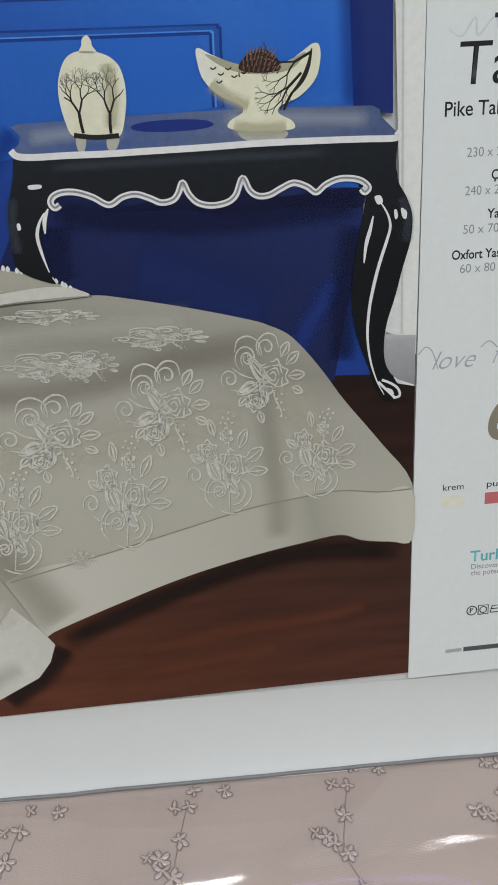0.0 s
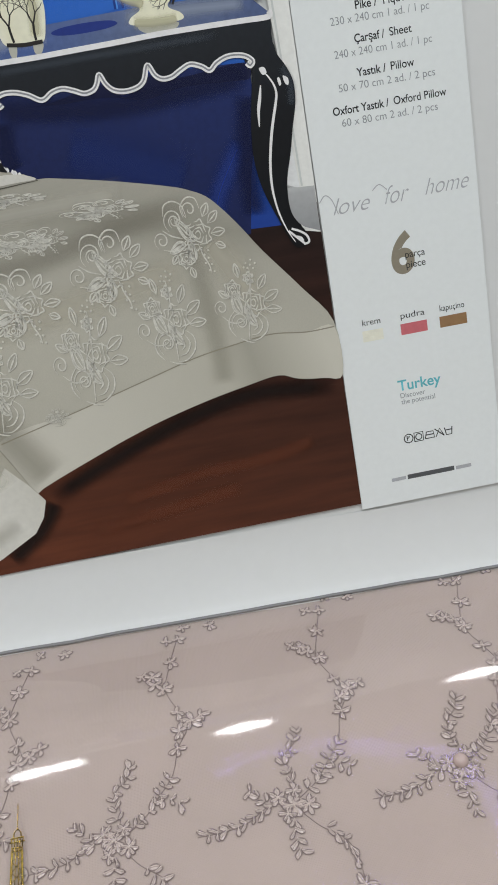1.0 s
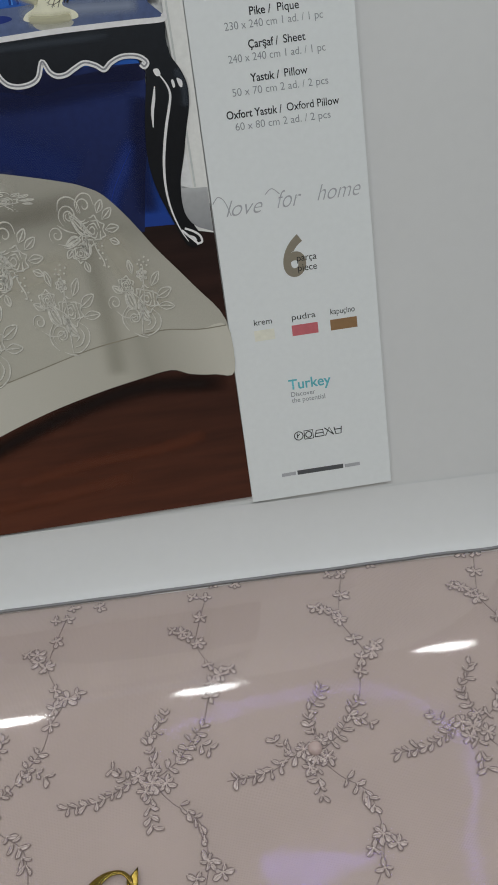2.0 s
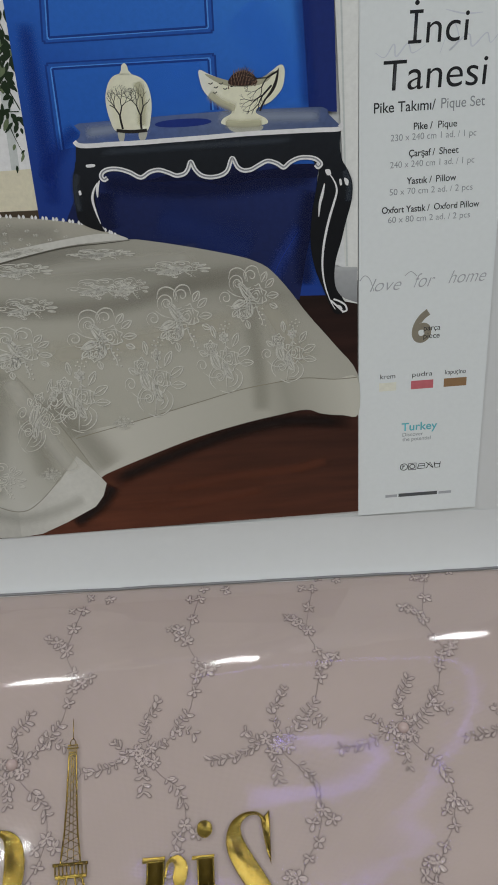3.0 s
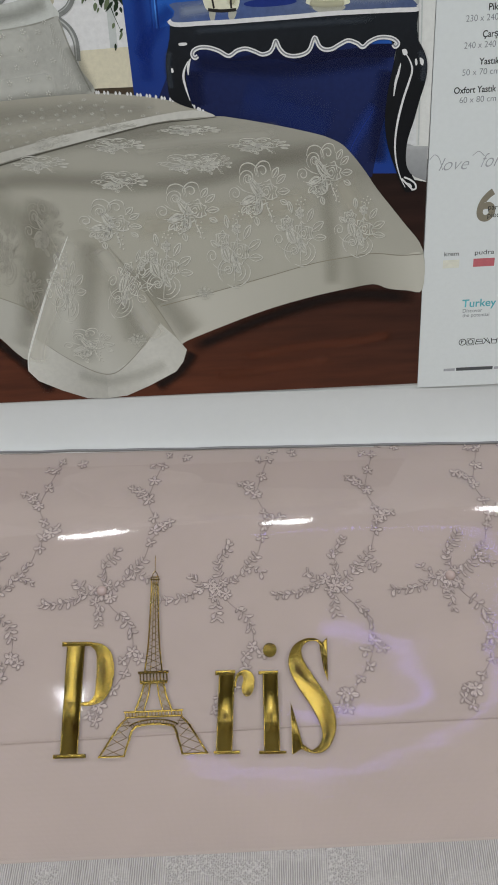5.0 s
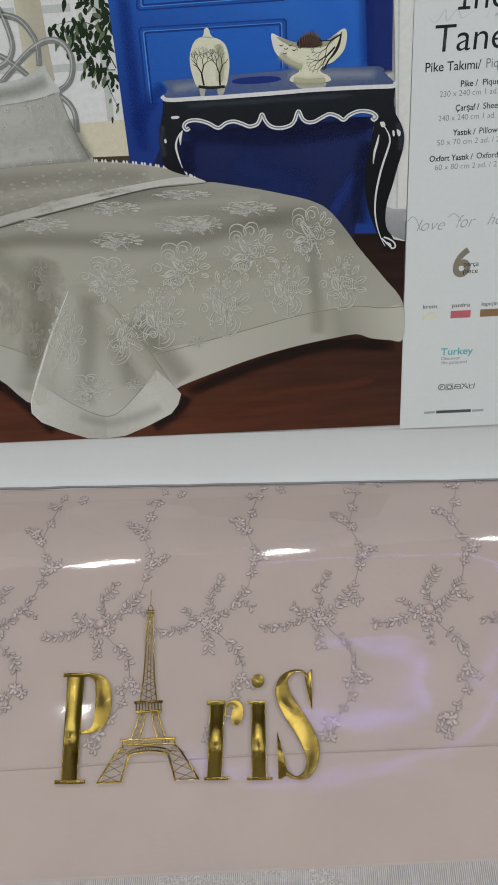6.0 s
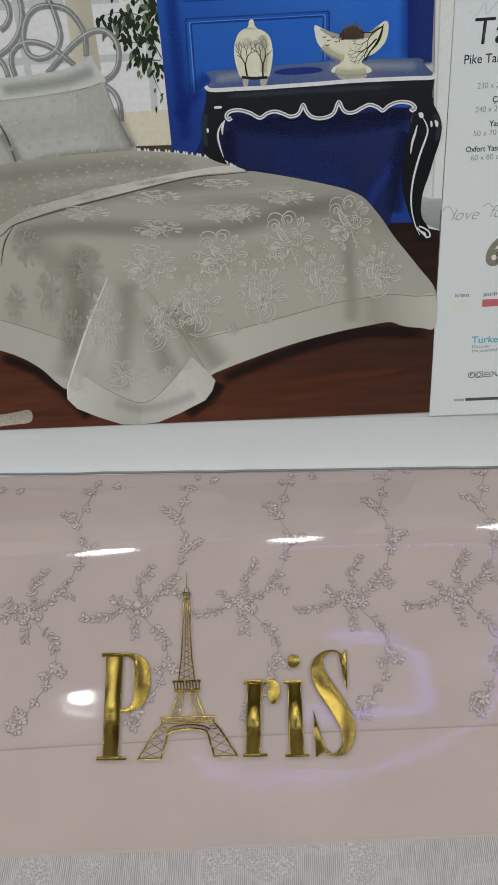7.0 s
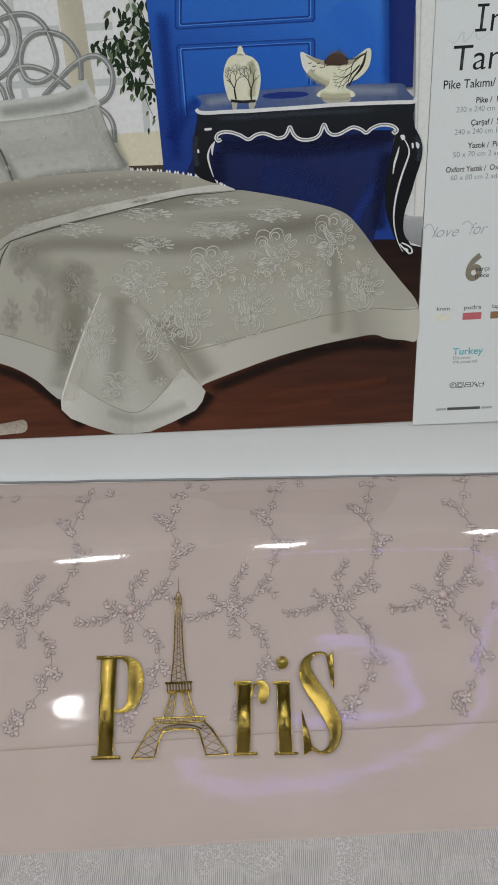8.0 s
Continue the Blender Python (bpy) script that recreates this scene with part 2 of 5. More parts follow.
def soft_ink(name, c):
    """Ink whose density runs out towards its edge."""
    m, nt, bsdf = shader(name)
    bsdf.inputs["Base Color"].default_value = ink(*c)
    bsdf.inputs["Roughness"].default_value = 0.38
    bsdf.inputs["Specular IOR Level"].default_value = 0.35
    at = nt.nodes.new("ShaderNodeAttribute")
    at.attribute_name = "ink_cover"
    see, mix = nt.nodes.new("ShaderNodeBsdfTransparent"), nt.nodes.new("ShaderNodeMixShader")
    link(nt, at.outputs["Fac"], mix.inputs["Fac"])
    link(nt, see.outputs["BSDF"], mix.inputs[1])
    link(nt, bsdf.outputs["BSDF"], mix.inputs[2])
    link(nt, mix.outputs["Shader"], nt.nodes["Material Output"].inputs["Surface"])
    return m


def wash(name, curves, c, layer, width, amount=0.8, label=""):
    """A soft printed tone along each curve: full in its middle, fading to both edges and ends."""
    material = soft_ink("print: " + name.replace("printed_", "").replace("_", " "), c)
    for k, pts in enumerate(curves):
        line = spline(pts, False, 8)
        bm, n = bmesh.new(), len(line)
        den = bm.verts.layers.float.new("ink_cover")
        rows = []
        for i, (x, z) in enumerate(line):
            p, q = line[max(i - 1, 0)], line[min(i + 1, n - 1)]
            dx, dz = q[0] - p[0], q[1] - p[1]
            d = math.hypot(dx, dz) or 1
            row = []
            for j in range(9):
                o = j / 4 - 1
                v = bm.verts.new(((x - o * dz / d * width / 2) / 1000, -LAYER * (layer + 0.02 * k), (z + o * dx / d * width / 2) / 1000))
                v[den] = amount * (0.5 + 0.5 * math.cos(o * math.pi)) * min(1, 3.5 * math.sin(math.pi * i / (n - 1)))
                row.append(v)
            rows.append(row)
        for p, q in zip(rows, rows[1:]):
            for j in range(8):
                bm.faces.new((p[j], p[j + 1], q[j + 1], q[j]))
        part(name, bm, material, sheet, label)


# ---- room ----
tagged(part("floor", slab(-3, 3, -3.5, 2.5, -0.1, 0), FLOOR), "grey stone shop floor", "floor", kind="structure")
tagged(part("ceiling", slab(-3, 3, -3.5, 2.5, CEIL, CEIL + 0.1), CEILING), "dark grey painted shop ceiling", "ceiling", kind="structure")
for nm, box in (("wall_north", (-3, 3, 2.5, 2.6)), ("wall_south", (-3, 3, -3.6, -3.5)), ("wall_west", (-3.1, -3, -3.5, 2.5)), ("wall_east", (3, 3.1, -3.5, 2.5))):
    tagged(part(nm, slab(*box, 0, CEIL), WALL), "plain cream painted wall", "wall", kind="structure")


def ring(rx, ry, r, n=72, k=8, first=0.0, turn=360.0):
    bm = bmesh.new()
    rows, whole = [], turn == 360.0
    for i in range(n):
        a = radians(first + turn * i / (n if whole else n - 1))
        c, s = math.cos(a), math.sin(a)
        rows.append([bm.verts.new(((rx + r * math.cos(b)) * c, (ry + r * math.cos(b)) * s, r * math.sin(b))) for b in (2 * math.pi * j / k for j in range(k))])
    for i in range(n if whole else n - 1):
        for j in range(k):
            bm.faces.new((rows[i][j], rows[(i + 1) % n][j], rows[(i + 1) % n][(j + 1) % k], rows[i][(j + 1) % k]))
    return bm


RIM = coated("white lamp rim", (0.7, 0.7, 0.7, 1), 0.4)
for x, y in SPOTS:
    tagged(part("downlight", ring(0.036 if y < 0.3 else 0.09, 0.036 if y < 0.3 else 0.042, 0.006, 32), RIM, smooth=True), "small white ceiling downlight, lit", "lamp", "ceiling downlights").location = (x, y, CEIL - 0.008)
# Rims of the added fill lamps, which stay unseen.
for x, y in ADDED_FILL:
    tagged(part("added_fill_light", ring(0.31, 0.31, 0.01, 48), RIM, smooth=True), "added round fill light under the ceiling, unseen", "lamp", "round ceiling lights").location = (x, y, CEIL - 0.011)
VIOLET = glow("violet tube", (0.28, 0.20, 1.0), 7)
for (rx, ry), (x, y), first, turn, r in (((0.29, 0.075), (0.12, 0.11), -105, 195, 0.009), ((0.50, 0.34), (0.10, 0.22), -125, 240, 0.005)):
    tagged(part("light_arc", ring(rx, ry, r, first=first, turn=turn), VIOLET, smooth=True), "curved violet tube light under the ceiling", "lamp", "violet tube lights").location = (x, y, CEIL - 0.03)

# ---- table ----
table = tagged(holder("display_table"), "dark brown wooden display table", "table")
part("tabletop", slab(-0.9, 0.9, -0.55, 0.45, 0.71, 0.749, 0.003), DARKWOOD, table)
for sx in (-0.84, 0.84):
    for sy in (-0.49, 0.39):
        part("leg", slab(sx - 0.03, sx + 0.03, sy - 0.03, sy + 0.03, 0, 0.71, 0.003), DARKWOOD, table)
stand = tagged(holder("back_stand"), "dark brown wooden display back board", "shelf")
part("board", slab(-0.7, 0.5, 0.215, 0.24, 0.749, 1.35, 0.002), DARKWOOD, stand)


# ---- pink bedding pack ----
def rise(y):
    """Height of the pack's top along its depth: a slope in front, a soft crest, sinking under the carton."""
    knots, slopes = (-0.30, -0.086, -0.060, -0.042, -0.012, 0.004, 0.2), (0.153, 0.153, 0.020, 0.0, -0.06, -0.30, -0.30)

    def area(v):
        z = 0
        for i in range(6):
            a, b = knots[i], knots[i + 1]
            h = min(max(v, a), b) - a
            if h > 0:
                z += slopes[i] * h + 0.5 * (slopes[i + 1] - slopes[i]) / (b - a) * h * h
        return z
    return H - 0.0486 + area(y) - area(-0.154)


def skew(x):
    return 0.054 * (x + 0.115)


def top(x, y):
    y -= skew(x)
    return rise(y) - 0.0300 * (x + 0.119) * min(max((-0.012 - y) / 0.15, 0), 1)


def ripple(x, y, lift):
    return noise.noise((x * 12, y * 16, lift * 300)) * 0.0004


X0, X1, Y0, Y1 = -0.46, 0.117, -0.246, 0.085


def pack_skin(lift, material, name, label, under):
    """The pack's upper skin, rounded down at its rim to the table."""
    bm = bmesh.new()
    nx, ny, rim = 110, 76, 9
    grid = []
    for j in range(-rim if under else 0, ny + rim + 1):
        row = []
        for i in range(-rim, nx + rim + 1):
            u, v = min(max(i, 0), nx) / nx, min(max(j, 0), ny) / ny
            x, y = X0 + (X1 - X0) * u, Y0 + (Y1 - Y0) * v
            y += skew(x)
            z = top(x, y)
            ox, oy = max(0, -i, i - nx) / rim, max(0, -j, j - ny) / rim
            o = max(ox, oy)
            if o > 0:
                a = o * math.pi / 2
                r = 0.007
                sx, sy = (1 if i > nx else -1) * (ox > 0), (1 if j > ny else -1) * (oy > 0)
                if j < 0:
                    r = 0.0015
                x += sx * r * math.sin(a) * (ox / o)
                y += sy * r * math.sin(a) * (oy / o)
                z -= r * (1 - math.cos(a))
                if o == 1:
                    z = 0.752
            wob = ripple(x, y, lift)
            row.append(bm.verts.new((x, y, z + lift + wob * (o < 1))))
        grid.append(row)
    for j in range(len(grid) - 1):
        for i in range(len(grid[0]) - 1):
            bm.faces.new((grid[j][i], grid[j][i + 1], grid[j + 1][i + 1], grid[j + 1][i]))
    if under:
        edge = [e for e in bm.edges if len(e.link_faces) == 1]
        bmesh.ops.holes_fill(bm, edges=edge)
    return part(name, bm, material, pack, label, smooth=True)


pack = tagged(holder("bedding_pack"), "powder pink embroidered bedding pack in clear vinyl with gold lettering", "bedding pack")
pack_skin(0, PINK, "fabric", "plain powder pink cotton", True)
film = pack_skin(0.0014, FILM, "vinyl_cover", "clear glossy vinyl cover", False)
film.visible_shadow = False


def thread(bm, pts, r, lift=0.0002, closed=True):
    """Adds a raised thread along points (mm on the plan) that lies on the pack's cloth."""
    n, rows = len(pts), []
    for i, (x, y) in enumerate(pts):
        a, b = pts[(i - 1) % n if closed else max(i - 1, 0)], pts[(i + 1) % n if closed else min(i + 1, n - 1)]
        dx, dy = b[0] - a[0], b[1] - a[1]
        d = math.hypot(dx, dy) or 1
        z = top(x / 1000, y / 1000) + ripple(x / 1000, y / 1000, 0) + lift
        rows.append([bm.verts.new(((x - s * dy / d * r) / 1000, (y + s * dx / d * r) / 1000, z + h)) for s, h in ((1, 0), (0.45, r * 0.0024), (-0.45, r * 0.0024), (-1, 0))])
    for i in range(n if closed else n - 1):
        p, q = rows[i], rows[(i + 1) % n]
        for k in range(3):
            bm.faces.new((p[k], p[k + 1], q[k + 1], q[k]))


FILL = {}


def petal(bm, x, y, ang, size, wide=0.36):
    """A stitched loop, a little crooked, with a raised satin filling and a pale thread down its middle as drawn
    highlight.
    """
    r = random.Random(round(x * 131 + y * 977))
    pts, bend = [], r.uniform(-0.25, 0.25)
    for k in range(9):
        a = 2 * math.pi * k / 9
        u, v = (1 - math.cos(a)) / 2 * size * r.uniform(0.9, 1.08), math.sin(a) * size * wide * (0.55 + 0.45 * (1 - math.cos(a)) / 2) * r.uniform(0.8, 1.15)
        v += bend * u * u / size
        pts.append((x + u * math.cos(ang) - v * math.sin(ang), y + u * math.sin(ang) + v * math.cos(ang)))
    thread(bm, pts, 0.16, 0.0003)
    bm = FILL["bm"]
    cx, cy = sum(p[0] for p in pts) / 9, sum(p[1] for p in pts) / 9
    base = top(cx / 1000, cy / 1000) + ripple(cx / 1000, cy / 1000, 0)
    heart = bm.verts.new((cx / 1000, cy / 1000, base + 0.00090))
    ring_ = [bm.verts.new((px / 1000, py / 1000, top(px / 1000, py / 1000) + ripple(px / 1000, py / 1000, 0) + 0.00015)) for px, py in pts]
    for k in range(9):
        bm.faces.new((heart, ring_[k], ring_[(k + 1) % 9]))
    thread(bm, [pts[0], (cx, cy), ((pts[4][0] + pts[5][0]) / 2, (pts[4][1] + pts[5][1]) / 2)], 0.2, 0.0007, False)


def tuft(bm, x, y, rng, n, size):
    size *= 1.15
    first = rng.uniform(0, 6.28)
    for k in range(n):
        petal(bm, x, y, first + 6.28 * k / n + rng.uniform(-0.35, 0.35), size * rng.uniform(0.75, 1.2))


def along(pts, gap):
    """Points at even steps along a polyline, with the way it runs there."""
    out, left = [], gap * 0.5
    for (x0, y0), (x1, y1) in zip(pts, pts[1:]):
        d = math.hypot(x1 - x0, y1 - y0)
        while left < d:
            out.append((x0 + (x1 - x0) * left / d, y0 + (y1 - y0) * left / d, math.atan2(y1 - y0, x1 - x0)))
            left += gap
        left -= d
    return out


# One sprig, mm on the plan: leafy sprays from its heart, small tufts, and the vines that join them.
HEART = [(-54.3, -112.6)][0]
SPRAYS = [[(-60.7, -111.9), (-66.8, -114.1), (-72.3, -116.9), (-79.8, -118.4), (-89.2, -118.8)], [(-62.7, -111.9), (-65.9, -108.4), (-69.2, -105.5)], [(-53.2, -106.1), (-55.1, -96.0), (-50.6, -90.1), (-47.1, -83.0)], [(-49.0, -109.0), (-43.4, -105.4), (-38.8, -98.9), (-32.7, -90.8)],
          [(-38.8, -98.9), (-34.2, -100.3), (-30.2, -102.4)], [(-54.5, -116.8), (-55.2, -123.1), (-54.3, -129.9)], [(-45.2, -122.3), (-40.1, -126.4), (-36.6, -132.5), (-35.7, -137.2)]]
BLOOMS = [(p, n, z) for p, (n, z) in zip([(-54.3, -112.6), (-58.9, -109.8), (-49.4, -114.6), (-52.3, -107.6), (-56.9, -116.8)], [(8, 3.6), (7, 3.2), (7, 3.2), (6, 2.8), (6, 2.8)])]
TUFTS = [(p, n, z) for p, (n, z) in zip(
    [(-34.9, -144.5), (-30.1, -149.0), (-39.2, -149.8), (-37.8, -156.9), (-43.6, -165.2), (-49.2, -172.9), (-50.9, -180.3), (-52.9, -171.0), (-54.5, -177.9), (-23.4, -70.3), (-19.7, -67.9), (-27.9, -73.4), (-29.2, -80.3), (-28.5, -63.8), (-33.1, -51.8), (-39.1, -44.6), (-43.3, -42.7), (-36.5, -48.2), (-29.8, -37.4), (-27.1, -24.3), (-32.3, -24.2), (-12.5, -19.0), (-24.0, -17.0)],
    [(6, 3.4), (5, 3.2), (4, 3.0), (4, 3.0), (4, 3.0), (7, 3.8), (5, 3.2), (5, 3.2), (4, 2.8), (6, 3.6), (4, 3.0), (5, 3.2), (4, 3.0), (4, 3.0), (6, 3.4), (6, 3.4), (4, 2.8), (4, 3.0), (5, 3.2), (4, 3.0), (4, 2.8), (5, 3.0), (4, 2.8)])]
VINES = [[(-54.3, -112.6), (-62.7, -111.9), (-71.3, -116.6), (-79.8, -118.4), (-89.8, -118.8)], [(-54.3, -112.6), (-52.7, -102.5), (-54.3, -93.8), (-49.9, -89.4), (-46.7, -82.6)],
         [(-54.3, -112.6), (-44.8, -106.1), (-38.8, -98.9), (-32.7, -90.8), (-29.8, -80.3), (-25.7, -72.2), (-28.5, -63.8), (-33.1, -51.8), (-30.5, -37.4), (-27.1, -24.3)],
         [(-54.3, -112.6), (-46.5, -121.6), (-38.2, -127.7), (-35.5, -135.2), (-35.0, -145.1), (-38.5, -156.9), (-44.3, -165.9), (-50.4, -180.9)]]
STEP = 64.3


def sprig(i, pearl):
    rng = random.Random(40 + i)
    sx = STEP * i
    bm, FILL["bm"] = bmesh.new(), bmesh.new()
    for (x, y), n, size in TUFTS + BLOOMS:
        x, y = x + sx + rng.uniform(-0.8, 0.8), y + 0.05 * sx + rng.uniform(-0.8, 0.8)
        if -0.011 > (y / 1000 - skew(x / 1000)) > -0.205 and x < 110:
            tuft(bm, x, y, rng, n, size)
    for path in SPRAYS:
        for x, y, way in along([(x + sx, y + 0.05 * sx) for x, y in spline(path, False, 4)], 3.5):
            if x < 110:
                for side in (-1, 1):
                    petal(bm, x + rng.uniform(-0.5, 0.5), y + rng.uniform(-0.5, 0.5), way + side * rng.uniform(0.3, 1.4), rng.uniform(2.6, 4.6), rng.uniform(0.24, 0.38))
    for v in VINES:
        pts = [(x + sx, y + 0.05 * sx) for x, y in spline(v, False, 5) if x + sx < 112]
        if len(pts) > 2:
            thread(bm, pts, 0.13, 0.00008, False)
    ob = part("embroidered_sprig", bm, THREAD, pack, "mauve thread embroidery", smooth=True)
    part("petal_filling", FILL["bm"], FLOSS, ob, "pink floss filling, its highlight put in as a pale tone")
    if pearl:
        pb = bmesh.new()
        x, y = (HEART[0] + sx) / 1000, (HEART[1] + 0.05 * sx) / 1000 + 0.002
        bmesh.ops.create_uvsphere(pb, u_segments=20, v_segments=12, radius=0.0029, matrix=Matrix.Translation((x, y, top(x, y) + 0.0012)) @ Matrix.Diagonal((1, 1, 0.9, 1)))
        part("pearl", pb, PEARL, ob, "small pink pearl bead", smooth=True)


for i in range(-6, 3):
    sprig(i, i % 3 == 1)

# The hem of the embroidered layer.
bm = bmesh.new()
hem = spline([(-269.7, -202.3), (-251.4, -200.6), (-217.8, -198.1), (-184.0, -195.9), (-116.1, -191.2), (-78.8, -188.9), (-35.2, -186.8), (21.6, -183.7), (46.1, -182.4)], False, 6)
thread(bm, hem, 0.5, 0.00005, False)
part("hem", bm, PINK, pack, "stitched hem of the embroidered layer", smooth=True)


# ---- gold lettering on the vinyl ----
def foil(bm, pts, smooth=True, steps=5, lift=0.0019, thick=0.0003):
    line = spline(pts, True, steps) if smooth else pts
    vs = [bm.verts.new((x / 1000, y / 1000, top(x / 1000, y / 1000) + lift)) for x, y in line]
    f = bm.faces.new(vs)
    up = bmesh.ops.extrude_face_region(bm, geom=[f])["geom"]
    bmesh.ops.translate(bm, verts=[v for v in up if isinstance(v, bmesh.types.BMVert)], vec=(0, 0, thick))
    crown = [g for g in up if isinstance(g, bmesh.types.BMFace)]
    stem = len(pts) == 4 and min(math.dist(pts[0], pts[1]), math.dist(pts[1], pts[2])) > 5
    bmesh.ops.inset_region(bm, faces=crown, thickness=0.0009 if stem else 0.0003, depth=0.00035 if stem else 0.0002, use_even_offset=False)
    bmesh.ops.triangulate(bm, faces=[q for q in bm.faces if len(q.verts) > 4])


def foil_line(bm, pts, w, closed=False, steps=1):
    line = spline(pts, closed, steps) if steps > 1 else pts
    n, rows = len(line), []
    for i, (x, y) in enumerate(line):
        a, b = line[max(i - 1, 0)], line[min(i + 1, n - 1)]
        dx, dy = b[0] - a[0], b[1] - a[1]
        d = math.hypot(dx, dy) or 1
        z = top(x / 1000, y / 1000) + 0.0020
        rows.append([bm.verts.new(((x - s * dy / d * w) / 1000, (y + s * dx / d * w) / 1000, z + h)) for s, h in ((0.5, 0), (0.2, 0.00022), (-0.2, 0.00022), (-0.5, 0))])
    for p, q in zip(rows, rows[1:]):
        for k in range(3):
            bm.faces.new((p[k], p[k + 1], q[k + 1], q[k]))


words = {
    "P": [(0, [(-198.1, -148.2), (-188.6, -148.1), (-186.2, -205.1), (-194.8, -205.2)]), (0, [(-200.8, -146.9), (-184.4, -146.7), (-184.3, -148.7), (-200.6, -149.2)]), (0, [(-198.3, -204.3), (-182.1, -203.8), (-181.9, -205.6), (-198.1, -206.1)]),
          (1, [(-185.7, -147.1), (-179.8, -147.7), (-174.9, -151.3), (-172.5, -157.2), (-171.7, -164.9), (-173.0, -172.5), (-176.4, -177.6), (-181.0, -179.8), (-186.6, -180.2), (-186.8, -178.6), (-182.8, -177.7), (-180.8, -174.5), (-180.7, -167.9), (-181.2, -158.3), (-182.4, -152.0), (-185.6, -148.7)])],
    "r": [(0, [(-116.9, -163.0), (-108.9, -162.9), (-109.5, -202.3), (-117.5, -202.4)]), (0, [(-118.9, -161.7), (-108.6, -161.3), (-108.6, -163.5), (-118.9, -164.0)]), (0, [(-118.7, -201.9), (-105.5, -201.4), (-105.5, -202.9), (-118.7, -203.3)]),
          (1, [(-108.9, -169.2), (-108.0, -164.1), (-105.4, -161.5), (-102.2, -161.2), (-99.3, -163.4), (-98.4, -167.8), (-99.8, -172.9), (-102.0, -174.8), (-104.2, -173.6), (-105.1, -169.8), (-104.2, -166.0), (-105.4, -163.8), (-107.3, -165.4), (-108.3, -170.5)])],
    "i": [(0, [(-94.2, -162.7), (-86.5, -162.6), (-85.7, -202.0), (-93.6, -202.1)]), (0, [(-96.4, -161.8), (-86.2, -161.3), (-86.2, -162.9), (-96.5, -163.4)]), (0, [(-96.1, -201.6), (-82.6, -201.4), (-82.6, -202.6), (-96.1, -203.0)]),
          (1, [(-90.4, -146.7), (-87.8, -147.7), (-86.9, -150.3), (-87.9, -152.9), (-90.5, -154.3), (-93.1, -153.0), (-94.0, -150.4), (-93.0, -147.7)])],
    "S": [(1, [(-71.7, -144.2), (-77.7, -147.9), (-80.5, -154.1), (-80.1, -160.9), (-76.2, -169.4), (-70.3, -178.4), (-66.2, -186.0), (-64.4, -193.2), (-66.2, -198.5), (-70.0, -201.2), (-68.3, -202.4), (-63.9, -201.4), (-60.1, -197.6), (-57.5, -190.7), (-57.9, -182.2), (-62.1, -173.0), (-68.3, -163.3), (-72.8, -155.4), (-73.6, -149.5), (-70.2, -145.8), (-65.6, -145.5), (-62.8, -148.7), (-61.8, -147.4), (-65.5, -144.1)]),
          (0, [(-64.1, -147.8), (-59.9, -143.4), (-60.5, -166.7), (-62.4, -160.1)]), (0, [(-80.0, -177.6), (-76.9, -188.5), (-74.0, -199.8), (-79.6, -203.1)]), (1, [(-75.5, -199.8), (-71.9, -201.8), (-68.2, -202.1), (-67.0, -200.9), (-70.6, -200.6), (-74.2, -198.3)])],
}
for ch, pieces in words.items():
    bm = bmesh.new()
    for smooth, pts in pieces:
        foil(bm, pts, smooth)
    part("foil_letter", bm, GOLD, pack, "gold foil letter " + ch, smooth=True)

# The lattice tower that stands for the letter A.
bm = bmesh.new()
mid = [(-154.5, -96.4), (-154.0, -106.7), (-153.7, -113.9), (-151.3, -162.1), (-150.7, -167.9), (-150.0, -182.2), (-149.5, -185.8), (-149.3, -190.1), (-148.6, -204.3)]
half = 0.345


def at(px, level):
    """A point px units off the tower's axis at one of its levels."""
    i = int(level)
    a, b = mid[i], mid[min(i + 1, len(mid) - 1)]
    f = level - i
    return (a[0] + (b[0] - a[0]) * f + px * half, a[1] + (b[1] - a[1]) * f + px * half * 0.05)


foil_line(bm, [at(0, 0), at(0, 1)], 0.35)
foil_line(bm, [at(-4, 1.35), at(-3.5, 1.1), at(0, 0.9), at(3.5, 1.1), at(4, 1.35)], 0.5)
for level, w in ((1.35, 7), (1.55, 8), (1.85, 6), (2, 6)):
    foil_line(bm, [at(-w, level), at(w, level)], 0.6)
for k in range(5):
    foil_line(bm, [at(-6 + 3 * k, 1.35), at(-5 + 2.5 * k, 2)], 0.4)
for s in (-1, 1):
    foil_line(bm, [at(s * 5, 2), at(s * 7, 2.5), at(s * 9, 2.75), at(s * 13, 3)], 0.8)
    foil_line(bm, [at(s * 1.5, 2), at(s * 2, 2.5), at(s * 3, 2.8), at(s * 4.5, 3)], 0.35)
for k in range(13):
    a, b = 2 + k / 13, 2 + (k + 1) / 13
    wa, wb = 5 + 8 * ((a - 2) ** 1.6), 5 + 8 * ((b - 2) ** 1.6)
    foil_line(bm, [at(-wa, a), at(wb, b)], 0.3)
    foil_line(bm, [at(wa, a), at(-wb, b)], 0.3)
foil(bm, [at(-23, 3), at(23, 3), at(23, 3.22), at(-23, 3.22)], False)
foil(bm, [at(-21, 3.85), at(21, 3.85), at(20, 4.05), at(-20, 4.05)], False)
for k in range(9):
    foil_line(bm, [at(-20 + 5 * k, 3.2), at(-20 + 5 * k, 3.9)], 0.7)
